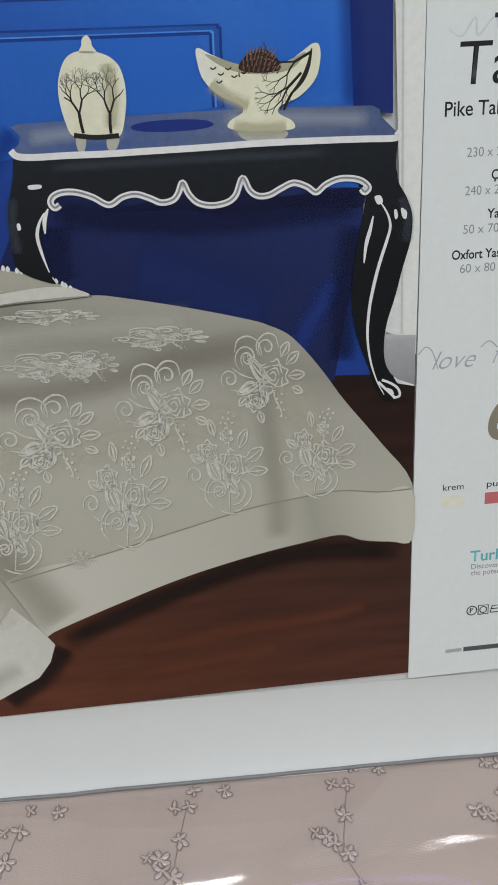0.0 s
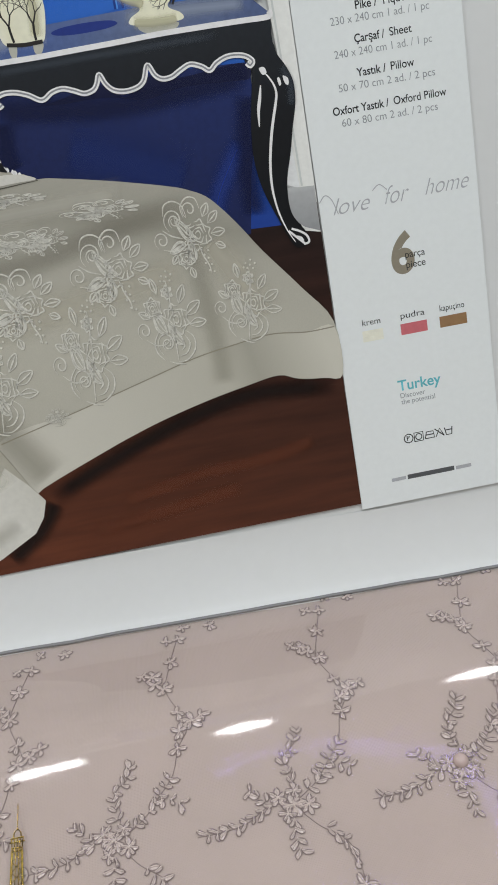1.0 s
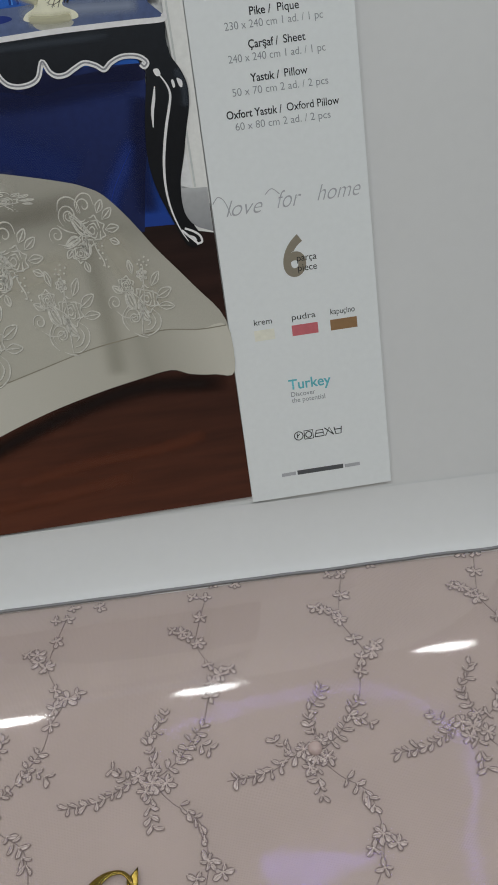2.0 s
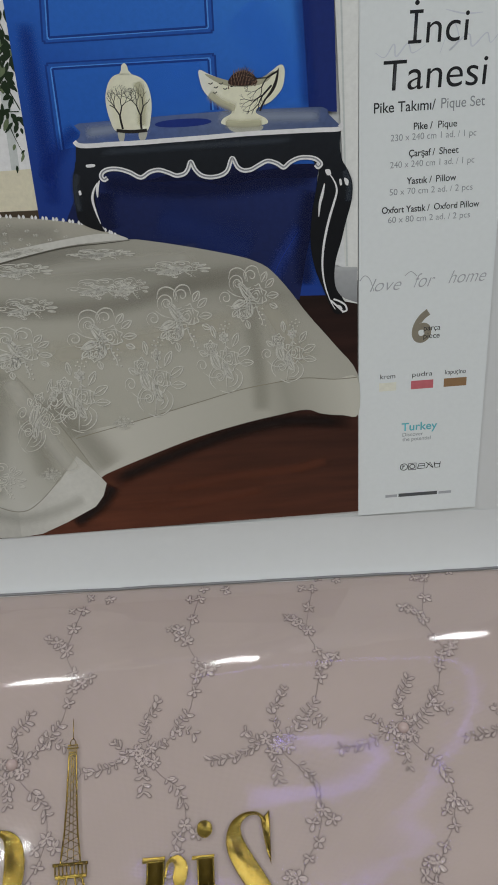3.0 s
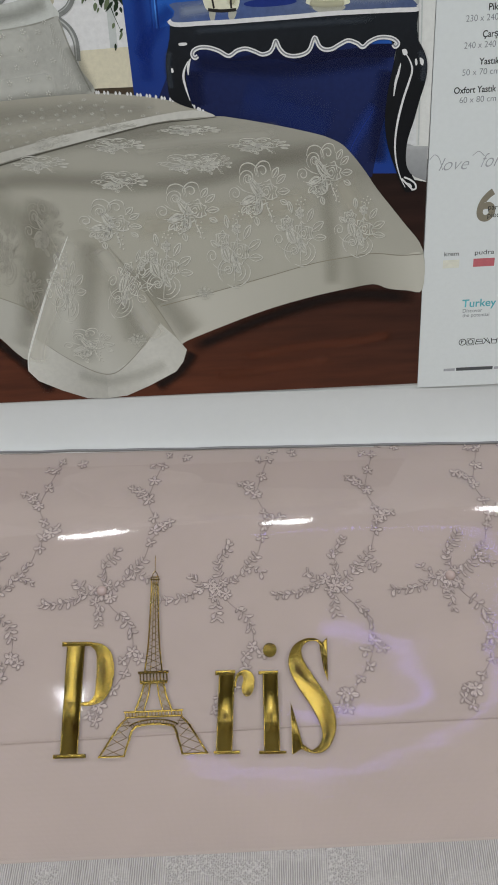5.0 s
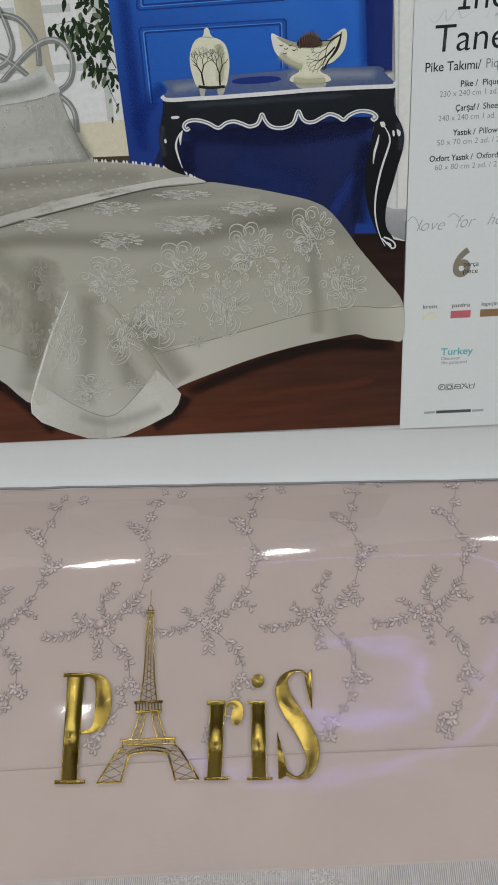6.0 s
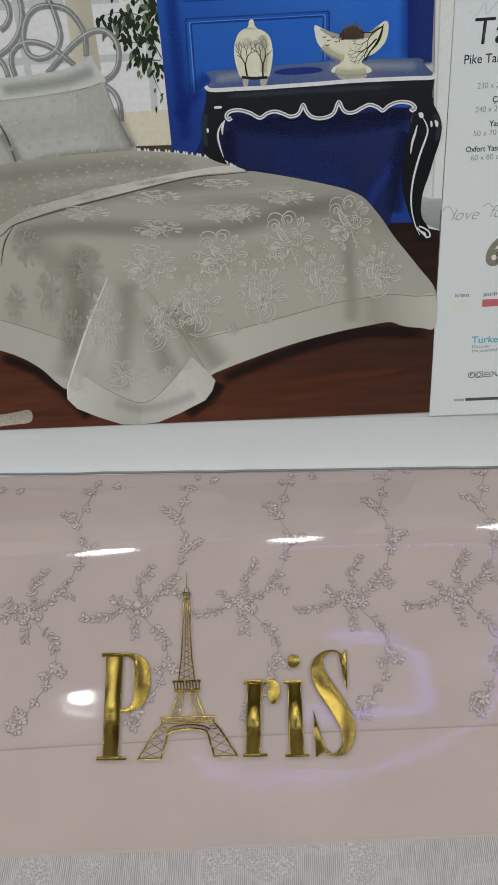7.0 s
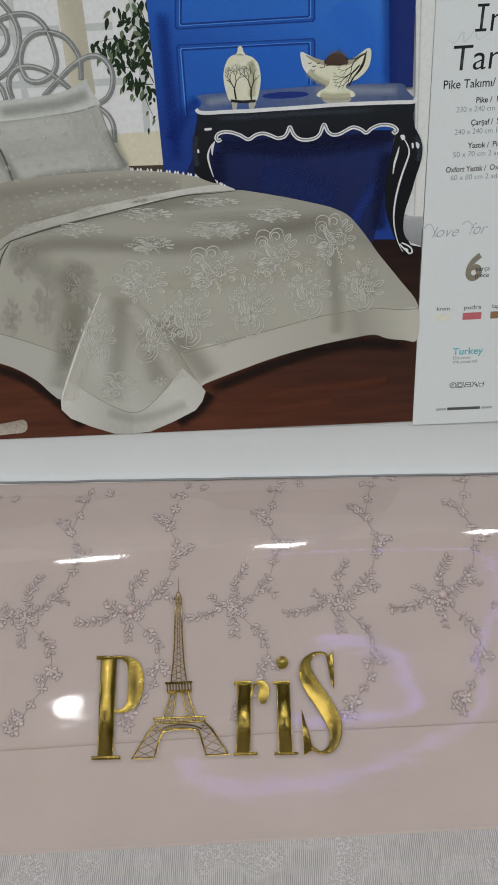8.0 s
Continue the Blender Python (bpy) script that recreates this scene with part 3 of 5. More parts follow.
for s in (-1, 1):
    foil_line(bm, [at(s * 14, 4), at(s * 19, 4.5), at(s * 27, 5)], 1.0)
    foil_line(bm, [at(s * 5, 4), at(s * 8, 4.5), at(s * 14, 5)], 0.8)
    for k in range(4):
        a, b = 4 + k / 4, 4 + (k + 1) / 4
        foil_line(bm, [at(s * (5 + 9 * (a - 4)), a), at(s * (14 + 13 * (b - 4)), b)], 0.28)
        foil_line(bm, [at(s * (14 + 13 * (a - 4)), a), at(s * (5 + 9 * (b - 4)), b)], 0.28)
foil(bm, [at(-44, 5), at(44, 5), at(43, 5.25), at(-43, 5.25)], False)
foil(bm, [at(-43, 5.75), at(43, 5.75), at(40, 6), at(-40, 6)], False)
for k in range(18):
    foil_line(bm, [at(-41 + 4.82 * k, 5.2), at(-41 + 4.82 * k, 5.8)], 0.55)
arch = [at(35 * math.cos(a), 7.45 - 0.75 * math.sin(a)) for a in [math.pi * k / 24 for k in range(25)]]
foil_line(bm, arch, 1.2)
arch2 = [at(39 * math.cos(a), 7.35 - 1.15 * math.sin(a)) for a in [math.pi * k / 24 for k in range(3, 22)]]
foil_line(bm, arch2, 0.8)
for k in range(4, 21):
    a = math.pi * k / 24
    foil_line(bm, [at(35 * math.cos(a), 7.45 - 0.75 * math.sin(a)), at(39 * math.cos(a), 7.35 - 1.15 * math.sin(a))], 0.4)
for s in (-1, 1):
    foil_line(bm, [at(s * 40, 6), at(s * 52, 7), at(s * 78, 8)], 1.0, False, 4)
    foil_line(bm, [at(s * 35, 7.4), at(s * 39, 7.7), at(s * 42, 8)], 1.0, False, 4)
    foil_line(bm, [at(s * 41, 7.97), at(s * 79, 7.97)], 0.9)
    for k in range(5):
        f, g = k / 5, (k + 1) / 5
        foil_line(bm, [at(s * (40 + 38 * f), 6 + 2 * f ** 0.8), at(s * (34 + 8 * g), 6.4 + 1.6 * g)], 0.32)
        foil_line(bm, [at(s * (34 + 8 * f), 6.4 + 1.6 * f), at(s * (40 + 38 * g), 6 + 2 * g ** 0.8)], 0.32)
part("foil_tower", bm, GOLD, pack, "gold foil lattice tower")

# ---- cloth under the pack ----
bm = bmesh.new()
n = 60
grid = [[bm.verts.new((-0.7 + 1.4 * i / n, -0.545 + 0.345 * j / n, 0.7495)) for i in range(n + 1)] for j in range(n + 1)]
for j in range(n):
    for i in range(n):
        bm.faces.new((grid[j][i], grid[j][i + 1], grid[j + 1][i + 1], grid[j + 1][i]))
up = bmesh.ops.extrude_face_region(bm, geom=bm.faces[:])["geom"]
for v in up:
    if isinstance(v, bmesh.types.BMVert):
        # thickened to one side to meet the pack's front edge in the camera's view
        v.co.z = max(H - 0.0630 - 0.0300 * (min(max(v.co.x, -0.42), 0.12) + 0.119), 0.752) + 0.0004 * noise.noise((v.co.x * 12, v.co.y * 12, 5))
tagged(part("tablecloth", bm, CLOTH, smooth=True), "pale grey brocade cloth spread on the table, thickened to one side", "tablecloth")

# ---- white carton ----
carton = tagged(holder("bedding_carton", BOX), "white bedding carton with a printed sheet, leaning back", "carton")
part("carton_body", slab(-0.47, 0.131, 0.0016, 0.080, -0.0350, 0.28, 0.004, 4), CARTON, carton)
bm = bmesh.new()
flare = spline([(0.0010, -0.0042), (0.0003, -0.012), (-0.0018, -0.024), (-0.0048, -0.034), (-0.0074, -0.0392), (-0.0080, -0.0412), (-0.0070, -0.0430), (-0.0030, -0.0441), (0.0030, -0.0444)], False, 4)
rows = [[bm.verts.new((-0.47 + 0.588 * k / 40, y + 0.0003 * noise.noise((k * 0.35, z * 40, 2)), z + 0.0004 * noise.noise((k * 0.22, 0, 7)))) for k in range(41)] for y, z in flare]
for p, q in zip(rows, rows[1:]):
    for k in range(40):
        bm.faces.new((p[k], p[k + 1], q[k + 1], q[k]))
part("carton_rim", bm, CARTON, carton, "white rim flaring out at the foot", smooth=True)
# Thin dark line for the shade between rim and pack, modelled as a tube.
bm = bmesh.new()
rows = [[bm.verts.new((-0.47 + 0.588 * k / 60, -0.0080 + 0.0008 * math.cos(b), -0.0384 + 0.0007 * noise.noise((k * 0.4, 3, 7)) + 0.0008 * math.sin(b))) for b in (radians(60 * j) for j in range(6))] for k in range(61)]
for p, q in zip(rows, rows[1:]):
    for j in range(6):
        bm.faces.new((p[j], p[(j + 1) % 6], q[(j + 1) % 6], q[j]))
part("rim_shade_line", bm, SHADE_LINE_RIVET, carton, "dull grey strip standing in for shade under the rim", smooth=True)
bm = bmesh.new()
bmesh.ops.create_uvsphere(bm, u_segments=14, v_segments=8, radius=0.0018, matrix=Matrix.Translation((0.103, -0.0080, -0.0402)) @ Matrix.Diagonal((1.3, 0.5, 0.8, 1)))
part("rivet", bm, SHADE_LINE_RIVET, carton, "small grey rivet", smooth=True)
sheet = holder("printed_sheet", Matrix())
sheet.parent = carton
sheet.matrix_local = pose(0, 0, 0, 0, -1.6, 0)
tagged(sheet, "printed advertising sheet of a made bed")


# ---- the printed picture, in millimetres of the sheet, from the back of the scene to the front ----
W_SKY = plain_print("print: bright window", (222, 230, 232))
W_BEIGE = plain_print("print: cream window wall", (196, 190, 168))
W_GREY = plain_print("print: pale glazing bar", (176, 180, 178))
art("printed_window", [[(-430, 120), (-130, 120), (-130, 296), (-430, 296)]], W_SKY, 1, "bright white window print", smooth=False)
lines("printed_glazing_bar", [[(-233.8, 249.4), (-210.0, 249.4), (-193.4, 249.3)], [(-180.4, 249.3), (-173.8, 249.2), (-165.7, 249.3)], [(-239.7, 223.5), (-212.1, 223.4), (-192.4, 222.7)], [(-181.1, 222.2), (-171.9, 222.2), (-162.8, 222.1)], [(-215.9, 271.9), (-217.5, 252.5), (-217.7, 234.9), (-217.8, 216.2)], [(-154.4, 265.8), (-152.9, 240.8), (-153.1, 218.6), (-154.1, 195.3)]], W_GREY, 2, 3.6)
art("printed_window_post", [[(-192.0, 270.5), (-179.4, 269.8), (-179.6, 254.3), (-179.8, 236.9), (-179.5, 217.2), (-187.7, 204.6), (-195.4, 205.0), (-193.2, 233.5), (-192.8, 251.1)]], printed("print: cream window post", [(0, (176, 170, 152)), (0.5, (200, 194, 174)), (1, (168, 163, 146))], (1, 0.1), (-200, -160), grain=0.02), 3, smooth=False)
art("printed_window_wall", [[(-172.8, 195.1), (-145.4, 195.4), (-146.0, 176.1), (-171.4, 177.2)]], W_BEIGE, 4, smooth=False)
art("printed_wall_foot", [[(-171.3, 177.5), (-145.9, 176.9), (-146.5, 171.0), (-170.4, 172.3)]], plain_print("print: dark wall foot", (66, 56, 44)), 5.6, smooth=False)
art("printed_jamb_foot", [[(-11.4, 155.9), (-6.8, 155.6), (-6.0, 139.7), (-12.6, 140.4)]], plain_print("print: white jamb", (196, 198, 198)), 12, smooth=False)

FLOOR_INK = printed("print: dark wood floor", [(0, (80, 41, 25)), (0.35, (62, 33, 22)), (0.7, (46, 25, 19)), (1, (28, 18, 17))], (0.35, 0.94), (-30, 120), grain=0.13, stretch=(0.16, 1, 1.6), turn=(0, -14, 0), size=110)
art("printed_floor", [[(-430, 0.0), (0, 0.0), (0, 150), (-430, 150)]], FLOOR_INK, 5.5, "dark wood floor print", smooth=False)

DOOR = printed("print: blue door", [(0, (24, 42, 104)), (0.3, (25, 54, 126)), (0.55, (30, 76, 156)), (0.8, (42, 98, 180)), (1, (50, 110, 186))], (0.5, 0.86), (50, 215), grain=0.02)
art("printed_door", [[(-146.6, 265.2), (-147.3, 171.2), (-138.5, 133.0), (-11.7, 126.1), (-18.6, 157.7), (-21.9, 258.0)]], DOOR, 7, "blue panelled door print", smooth=False)
NAVY = printed("print: navy shade", [(0, (20, 28, 66)), (0.5, (26, 38, 84)), (1, (28, 45, 100))], (0.4, 0.9), (90, 210), grain=0.05)
art("printed_door_shade", [[(-137.0, 167.7), (-120.5, 197.6), (-95.4, 191.9), (-56.7, 191.0), (-18.2, 188.7), (-18.9, 168.4), (-24.4, 147.4), (-28.5, 125.1), (-121.3, 130.3), (-148.8, 173.0)]], NAVY, 8, smooth=False)
wash("printed_door_glint", [[(-42.6, 132.4), (-37.1, 144.9), (-26.3, 161.0)]], (32, 52, 120), 8.5, 12, 0.7)
art("printed_door_edge", [[(-23.4, 268.7), (-9.7, 267.9), (-9.0, 210.3), (-21.4, 211.6)]], plain_print("print: deep blue", (24, 40, 100)), 8.6, smooth=False)
DARKBLUE, LIGHTBLUE, MIDBLUE = plain_print("print: dark blue line", (20, 52, 122)), plain_print("print: light blue line", (70, 128, 202)), plain_print("print: mid blue line", (30, 76, 154))
art("printed_door_panel", [[(-130.8, 202.6), (-130.3, 235.3), (-64.4, 234.8), (-64.8, 214.8)], [(-127.7, 266.8), (-129.6, 248.2), (-64.1, 248.2), (-63.8, 263.1)]], printed("print: blue panel", [(0, (28, 76, 158)), (1, (44, 102, 184))], (0.5, 0.86), (90, 215), grain=0.02), 9.2, smooth=False)
lines("printed_door_moulding", [[(-130.6, 267.0), (-132.7, 246.3)], [(-132.7, 246.3), (-61.3, 245.9)], [(-61.3, 245.9), (-61.0, 263.0)]], DARKBLUE, 9.3, 1.5)
lines("printed_door_moulding", [[(-133.9, 202.8), (-133.0, 237.6)], [(-133.0, 237.6), (-61.4, 236.8)], [(-61.4, 236.8), (-61.8, 214.7)]], DARKBLUE, 9.3, 1.5)
lines("printed_door_moulding", [[(-129.7, 266.9), (-131.8, 246.9)], [(-131.8, 246.9), (-62.1, 246.6)], [(-62.1, 246.6), (-61.8, 263.0)]], MIDBLUE, 9.4, 1.6)
lines("printed_door_moulding", [[(-132.9, 202.7), (-132.2, 236.9)], [(-132.2, 236.9), (-62.3, 236.2)], [(-62.3, 236.2), (-62.7, 214.7)]], MIDBLUE, 9.4, 1.6)
lines("printed_door_moulding", [[(-128.7, 266.9), (-130.7, 247.5)], [(-130.7, 247.5), (-63.1, 247.4)], [(-63.1, 247.4), (-62.8, 263.1)]], LIGHTBLUE, 9.5, 0.9)
lines("printed_door_moulding", [[(-131.9, 202.6), (-131.3, 236.1)], [(-131.3, 236.1), (-63.4, 235.5)], [(-63.4, 235.5), (-63.8, 214.8)]], LIGHTBLUE, 9.5, 0.9)
lines("printed_door_moulding", [[(-128.1, 266.8), (-130.1, 247.9)], [(-130.1, 247.9), (-63.7, 247.8)], [(-63.7, 247.8), (-63.4, 263.1)]], DARKBLUE, 9.600000000000001, 0.9)
lines("printed_door_moulding", [[(-131.2, 202.6), (-130.7, 235.7)], [(-130.7, 235.7), (-64.0, 235.1)], [(-64.0, 235.1), (-64.4, 214.8)]], DARKBLUE, 9.600000000000001, 0.9)

CASING = printed("print: white door casing", [(0, (164, 166, 162)), (0.45, (186, 188, 184)), (1, (202, 204, 200))], (1, 0.02), (-12, 0), grain=0.02)
art("printed_casing", [[(-9.7, 267.9), (0.9, 267.4), (0.0, 132.6), (-7.6, 133.1), (-6.1, 170.6)]], CASING, 9.8, "white door casing print", smooth=False)
art("printed_plinth", [[(-10.8, 140.6), (-0.2, 139.7), (-0.2, 120.9), (-7.1, 122.6), (-9.1, 130.5)]], CASING, 10, smooth=False)
lines("printed_casing_line", [[(-6.8, 267.7), (-5.6, 185.2), (-5.1, 140.0)], [(-10.1, 139.3), (-0.0, 137.8)]], W_GREY, 10.2, 0.8)

# headboard
STEEL, STEEL_HI = plain_print("print: grey steel", (122, 124, 122), grain=0.08), plain_print("print: steel glint", (164, 166, 164))
loops = [[(-230.2, 251.9), (-223.5, 255.5), (-217.3, 257.1), (-210.6, 257.4), (-205.1, 255.5), (-200.8, 250.9), (-198.5, 243.4), (-197.6, 234.4), (-200.5, 228.4), (-205.7, 225.1), (-211.2, 224.3), (-215.3, 226.4), (-216.9, 231.4), (-216.1, 237.6), (-212.5, 244.2), (-206.6, 247.9), (-199.1, 248.1), (-192.1, 245.7), (-187.8, 240.7), (-185.2, 233.7), (-186.1, 224.0)], [(-224.8, 216.6), (-225.6, 222.4), (-224.1, 227.6), (-219.7, 231.3), (-213.4, 232.3), (-206.2, 230.5), (-200.1, 226.6), (-192.9, 220.0)], [(-208.0, 216.7), (-199.0, 224.0), (-191.1, 230.2), (-182.8, 234.6), (-176.0, 235.4), (-171.2, 232.3), (-169.0, 226.6), (-170.0, 219.6), (-173.5, 214.3), (-178.9, 211.4)], [(-223.9, 267.2), (-217.7, 258.4), (-215.2, 251.7), (-215.5, 244.3), (-218.3, 237.7), (-223.4, 231.7), (-229.5, 227.9), (-234.5, 226.0)], [(-226.6, 255.0), (-223.4, 252.8), (-221.6, 249.4), (-221.8, 244.7), (-224.5, 240.8), (-227.9, 238.6)], [(-179.4, 210.0), (-174.4, 205.3), (-172.2, 199.3), (-172.7, 190.6)], [(-232.2, 225.9), (-229.6, 221.8), (-228.6, 216.3)]]
lines("printed_headboard", loops, STEEL, 11, 2.9, "curled grey steel headboard print")
lines("printed_headboard_glint", [[(x - 0.5, z + 0.5) for x, z in c] for c in loops], STEEL_HI, 11.3, 0.9, taper=True)

# plant by the window
bm, pale, rng = bmesh.new(), bmesh.new(), random.Random(5)
stem = plain_print("print: dark green leaf", (28, 42, 26))
twigs = [[(-147.4, 220.4), (-152.5, 231.9), (-158.1, 238.1), (-166.5, 239.1), (-174.5, 237.9)], [(-147.3, 243.8), (-155.1, 249.6), (-162.6, 255.9)], [(-148.3, 233.0), (-156.5, 241.0), (-165.9, 243.1), (-174.5, 242.0)], [(-148.0, 219.7), (-154.7, 220.1), (-162.5, 221.1)], [(-153.2, 214.3), (-151.6, 208.4), (-148.9, 201.0)], [(-151.5, 259.2), (-148.6, 251.2), (-147.7, 240.5)], [(-153.2, 231.9), (-159.4, 228.8), (-164.3, 229.8)], [(-151.2, 242.0), (-161.4, 237.9), (-168.5, 235.5)]]
for n, tw in enumerate(twigs):
    stroke(bm, tw, 6.2, 0.5, "end")
    dense = spline(tw, False, 8)
    for k in range(9 if n == 4 else 24):
        x, z = rng.choice(dense)
        x, z = x + rng.gauss(0, 2.6), z + rng.gauss(0, 2.8)
        a, l, w = rng.gauss(4.5, 0.55), rng.uniform(3.2, 6.4), rng.uniform(0.7, 1.3)
        if n == 4:
            l, w = l * 0.6, w * 0.6
        d, q = (math.cos(a), math.sin(a)), (-math.sin(a), math.cos(a))
        shape(bm if rng.random() < 0.8 else pale, [(x, z), (x + d[0] * l * 0.4 + q[0] * w, z + d[1] * l * 0.4 + q[1] * w), (x + d[0] * l, z + d[1] * l), (x + d[0] * l * 0.4 - q[0] * w, z + d[1] * l * 0.4 - q[1] * w)], 6.2 + rng.uniform(0, 0.6), True, 3)
part("printed_plant_glint", pale, plain_print("print: grey green leaf", (92, 104, 78)), sheet)
part("printed_plant", bm, stem, sheet, "dark leafy branches print")

# pillows
PILLOW = printed("print: silver grey pillow", [(0, (140, 140, 132)), (0.5, (176, 176, 170)), (1, (160, 160, 154))], (0.8, 0.6), (-190, -90), grain=0.04)
SHEET_INK = printed("print: pale grey linen", [(0, (190, 192, 188)), (1, (158, 160, 154))], (0, 1), (200, 245), grain=0.03)
art("printed_back_pillow", [[(-275.8, 215.3), (-251.3, 216.1), (-233.2, 216.1), (-215.0, 216.7), (-197.4, 218.7), (-187.8, 222.2), (-183.6, 224.4), (-182.6, 221.9), (-180.5, 216.3), (-178.4, 210.6), (-190.0, 206.0), (-217.8, 203.4), (-278.9, 204.2)]], SHEET_INK, 12)
art("printed_pillow", [[(-285.8, 201.7), (-254.1, 205.0), (-235.7, 205.0), (-217.2, 205.9), (-192.6, 208.1), (-180.8, 210.8), (-178.3, 209.8), (-176.0, 199.2), (-172.3, 187.4), (-167.6, 174.6), (-195.7, 172.6), (-224.5, 170.0), (-296.0, 166.0)]], PILLOW, 13, "silver grey patterned pillow print")
lines("printed_pillow_edge", [[(-243.6, 197.5), (-238.5, 192.5), (-235.6, 183.4), (-233.8, 171.1)]], plain_print("print: dark seam", (58, 58, 54)), 13.5, 1.2)
lines("printed_pillow_edge", [[(-235.8, 204.8), (-217.3, 205.7), (-192.7, 207.9), (-180.8, 210.5)], [(-178.6, 209.5), (-176.1, 198.7), (-172.3, 186.8), (-168.3, 175.9)]], plain_print("print: soft grey seam", (132, 132, 124)), 13.6, 0.7)

# bed cover
TOPCOVER = printed("print: cover top", [(0, (140, 137, 126)), (0.5, (156, 153, 142)), (1, (164, 163, 154))], (0.2, 1), (110, 185), grain=0.02, size=1800)
SIDE = printed("print: cover side", [(0, (158, 156, 145)), (0.4, (161, 159, 148)), (0.72, (152, 150, 140)), (0.82, (134, 132, 122)), (0.9, (142, 140, 130)), (1, (148, 146, 137))], (0.22, 0.975), (20, 138), grain=0.02, size=1800)
HEM = printed("print: cover hem", [(0, (166, 165, 157)), (0.4, (175, 173, 163)), (0.78, (160, 158, 147)), (0.84, (144, 142, 131)), (1, (175, 173, 162))], (1, 0.2), (-190, 10), grain=0.01, size=1800)
DRAPE = printed("print: cover corner", [(0, (148, 147, 136)), (0.45, (174, 173, 165)), (0.75, (156, 154, 143)), (1, (144, 141, 128))], (1, 0.5), (-225, -110), grain=0.02, size=1800)
art("printed_cover_top", [[(-296.0, 166.0), (-262.7, 170.3), (-243.1, 172.0), (-223.7, 173.9), (-195.3, 175.0), (-167.2, 175.2), (-148.8, 173.3), (-130.6, 169.8), (-118.5, 165.4), (-110.2, 161.3), (-119.6, 152.8), (-183.9, 146.9), (-253.9, 124.1), (-310.0, 116.7)]], TOPCOVER, 14, "pale grey bed cover print")
outline = [(-311.0, 113.3), (-273.8, 125.2), (-252.1, 132.2), (-243.6, 137.7), (-230.3, 141.6), (-213.3, 145.6), (-183.3, 151.3), (-141.0, 159.6), (-109.6, 160.6), (-97.2, 159.0), (-75.6, 154.0), (-57.0, 148.9), (-50.2, 146.3), (-43.9, 142.8), (-38.2, 136.7), (-31.7, 127.9), (-25.1, 117.9), (-11.6, 100.2), (-0.3, 83.7), (0.2, 61.2), (-8.2, 60.5), (-18.8, 62.2), (-27.1, 65.3), (-41.3, 63.4), (-57.7, 60.5), (-76.8, 56.1), (-92.6, 51.5), (-110.4, 45.3), (-135.6, 35.8), (-151.1, 28.4), (-202.8, 22.7), (-231.8, 29.2), (-244.5, 43.4), (-255.7, 52.4), (-268.7, 58.6), (-288.5, 65.9), (-322.5, 73.1)]
art("printed_cover", [outline], SIDE, 15, "grey bed cover print with silvery flowers", steps=4)
art("printed_cover_hem", [[(-0.5, 81.5), (-12.5, 81.4), (-27.5, 83.3), (-44.2, 81.7), (-60.9, 79.3), (-84.8, 73.5), (-112.6, 66.7), (-151.6, 58.0), (-155.1, 24.5), (-135.6, 35.8), (-110.4, 45.3), (-92.6, 51.5), (-76.8, 56.1), (-57.7, 60.5), (-41.3, 63.4), (-27.1, 65.3), (-18.8, 62.2), (-8.2, 60.5), (0.3, 60.5)], [(-318.0, 88.9), (-284.4, 82.6), (-264.1, 79.2), (-244.6, 71.4), (-225.2, 61.9), (-220.5, 48.2), (-230.5, 28.3), (-244.5, 43.4), (-255.7, 52.4), (-268.7, 58.6), (-288.5, 65.9), (-322.5, 73.1)]], HEM, 16, "plain hem print", steps=4)
wash("printed_crest_shade", [[(-245.6, 131.8), (-212.0, 134.6), (-179.6, 132.2), (-147.4, 129.1), (-114.9, 129.9), (-82.5, 136.6), (-47.7, 141.7)]], (124, 121, 110), 16.5, 16, 0.4)
wash("printed_fold_shade", [[(-55.3, 133.1), (-52.1, 109.6), (-50.2, 84.9), (-50.2, 65.7)]], (132, 129, 116), 16.6, 14, 0.3)
wash("printed_side_shade", [[(-203.8, 124.8), (-212.0, 100.8), (-217.2, 79.0), (-221.9, 48.3)], [(-159.2, 83.4), (-144.4, 60.0), (-132.1, 39.7)]], (120, 116, 102), 16.7, 26, 0.35)
wash("printed_cover_light", [[(-156.7, 104.9), (-109.8, 109.3), (-57.3, 116.7)], [(-45.7, 126.1), (-36.5, 108.8), (-27.7, 90.8)]], (176, 172, 158), 16.4, 22, 0.45)
wash("printed_floor_shade", [[(-132.8, 30.8), (-103.5, 42.2), (-71.6, 53.1), (-40.6, 59.2), (-2.9, 55.7)], [(-269.8, 53.9), (-250.2, 43.7), (-232.0, 24.2), (-220.4, 5.6)], [(-157.1, 5.6), (-140.5, 17.5), (-132.3, 28.3)]], (22, 12, 10), 6, 12, 0.85)
wash("printed_floor_light", [[(-104.6, 22.0), (-72.2, 27.8), (-36.8, 30.0), (-15.8, 33.8)], [(-119.8, 11.8), (-86.9, 14.4), (-50.9, 19.3)]], (98, 52, 34), 5.9, 9, 0.5)
lines("printed_hem_stitch", [[(-0.5, 81.5), (-12.5, 81.4), (-27.5, 83.3), (-44.2, 81.7), (-60.9, 79.3), (-84.8, 73.5), (-112.6, 66.7), (-148.0, 58.6)], [(-264.1, 79.2), (-244.6, 71.4), (-225.2, 61.9), (-220.6, 55.4)]], plain_print("print: hem stitch", (126, 122, 108)), 16.9, 0.5)
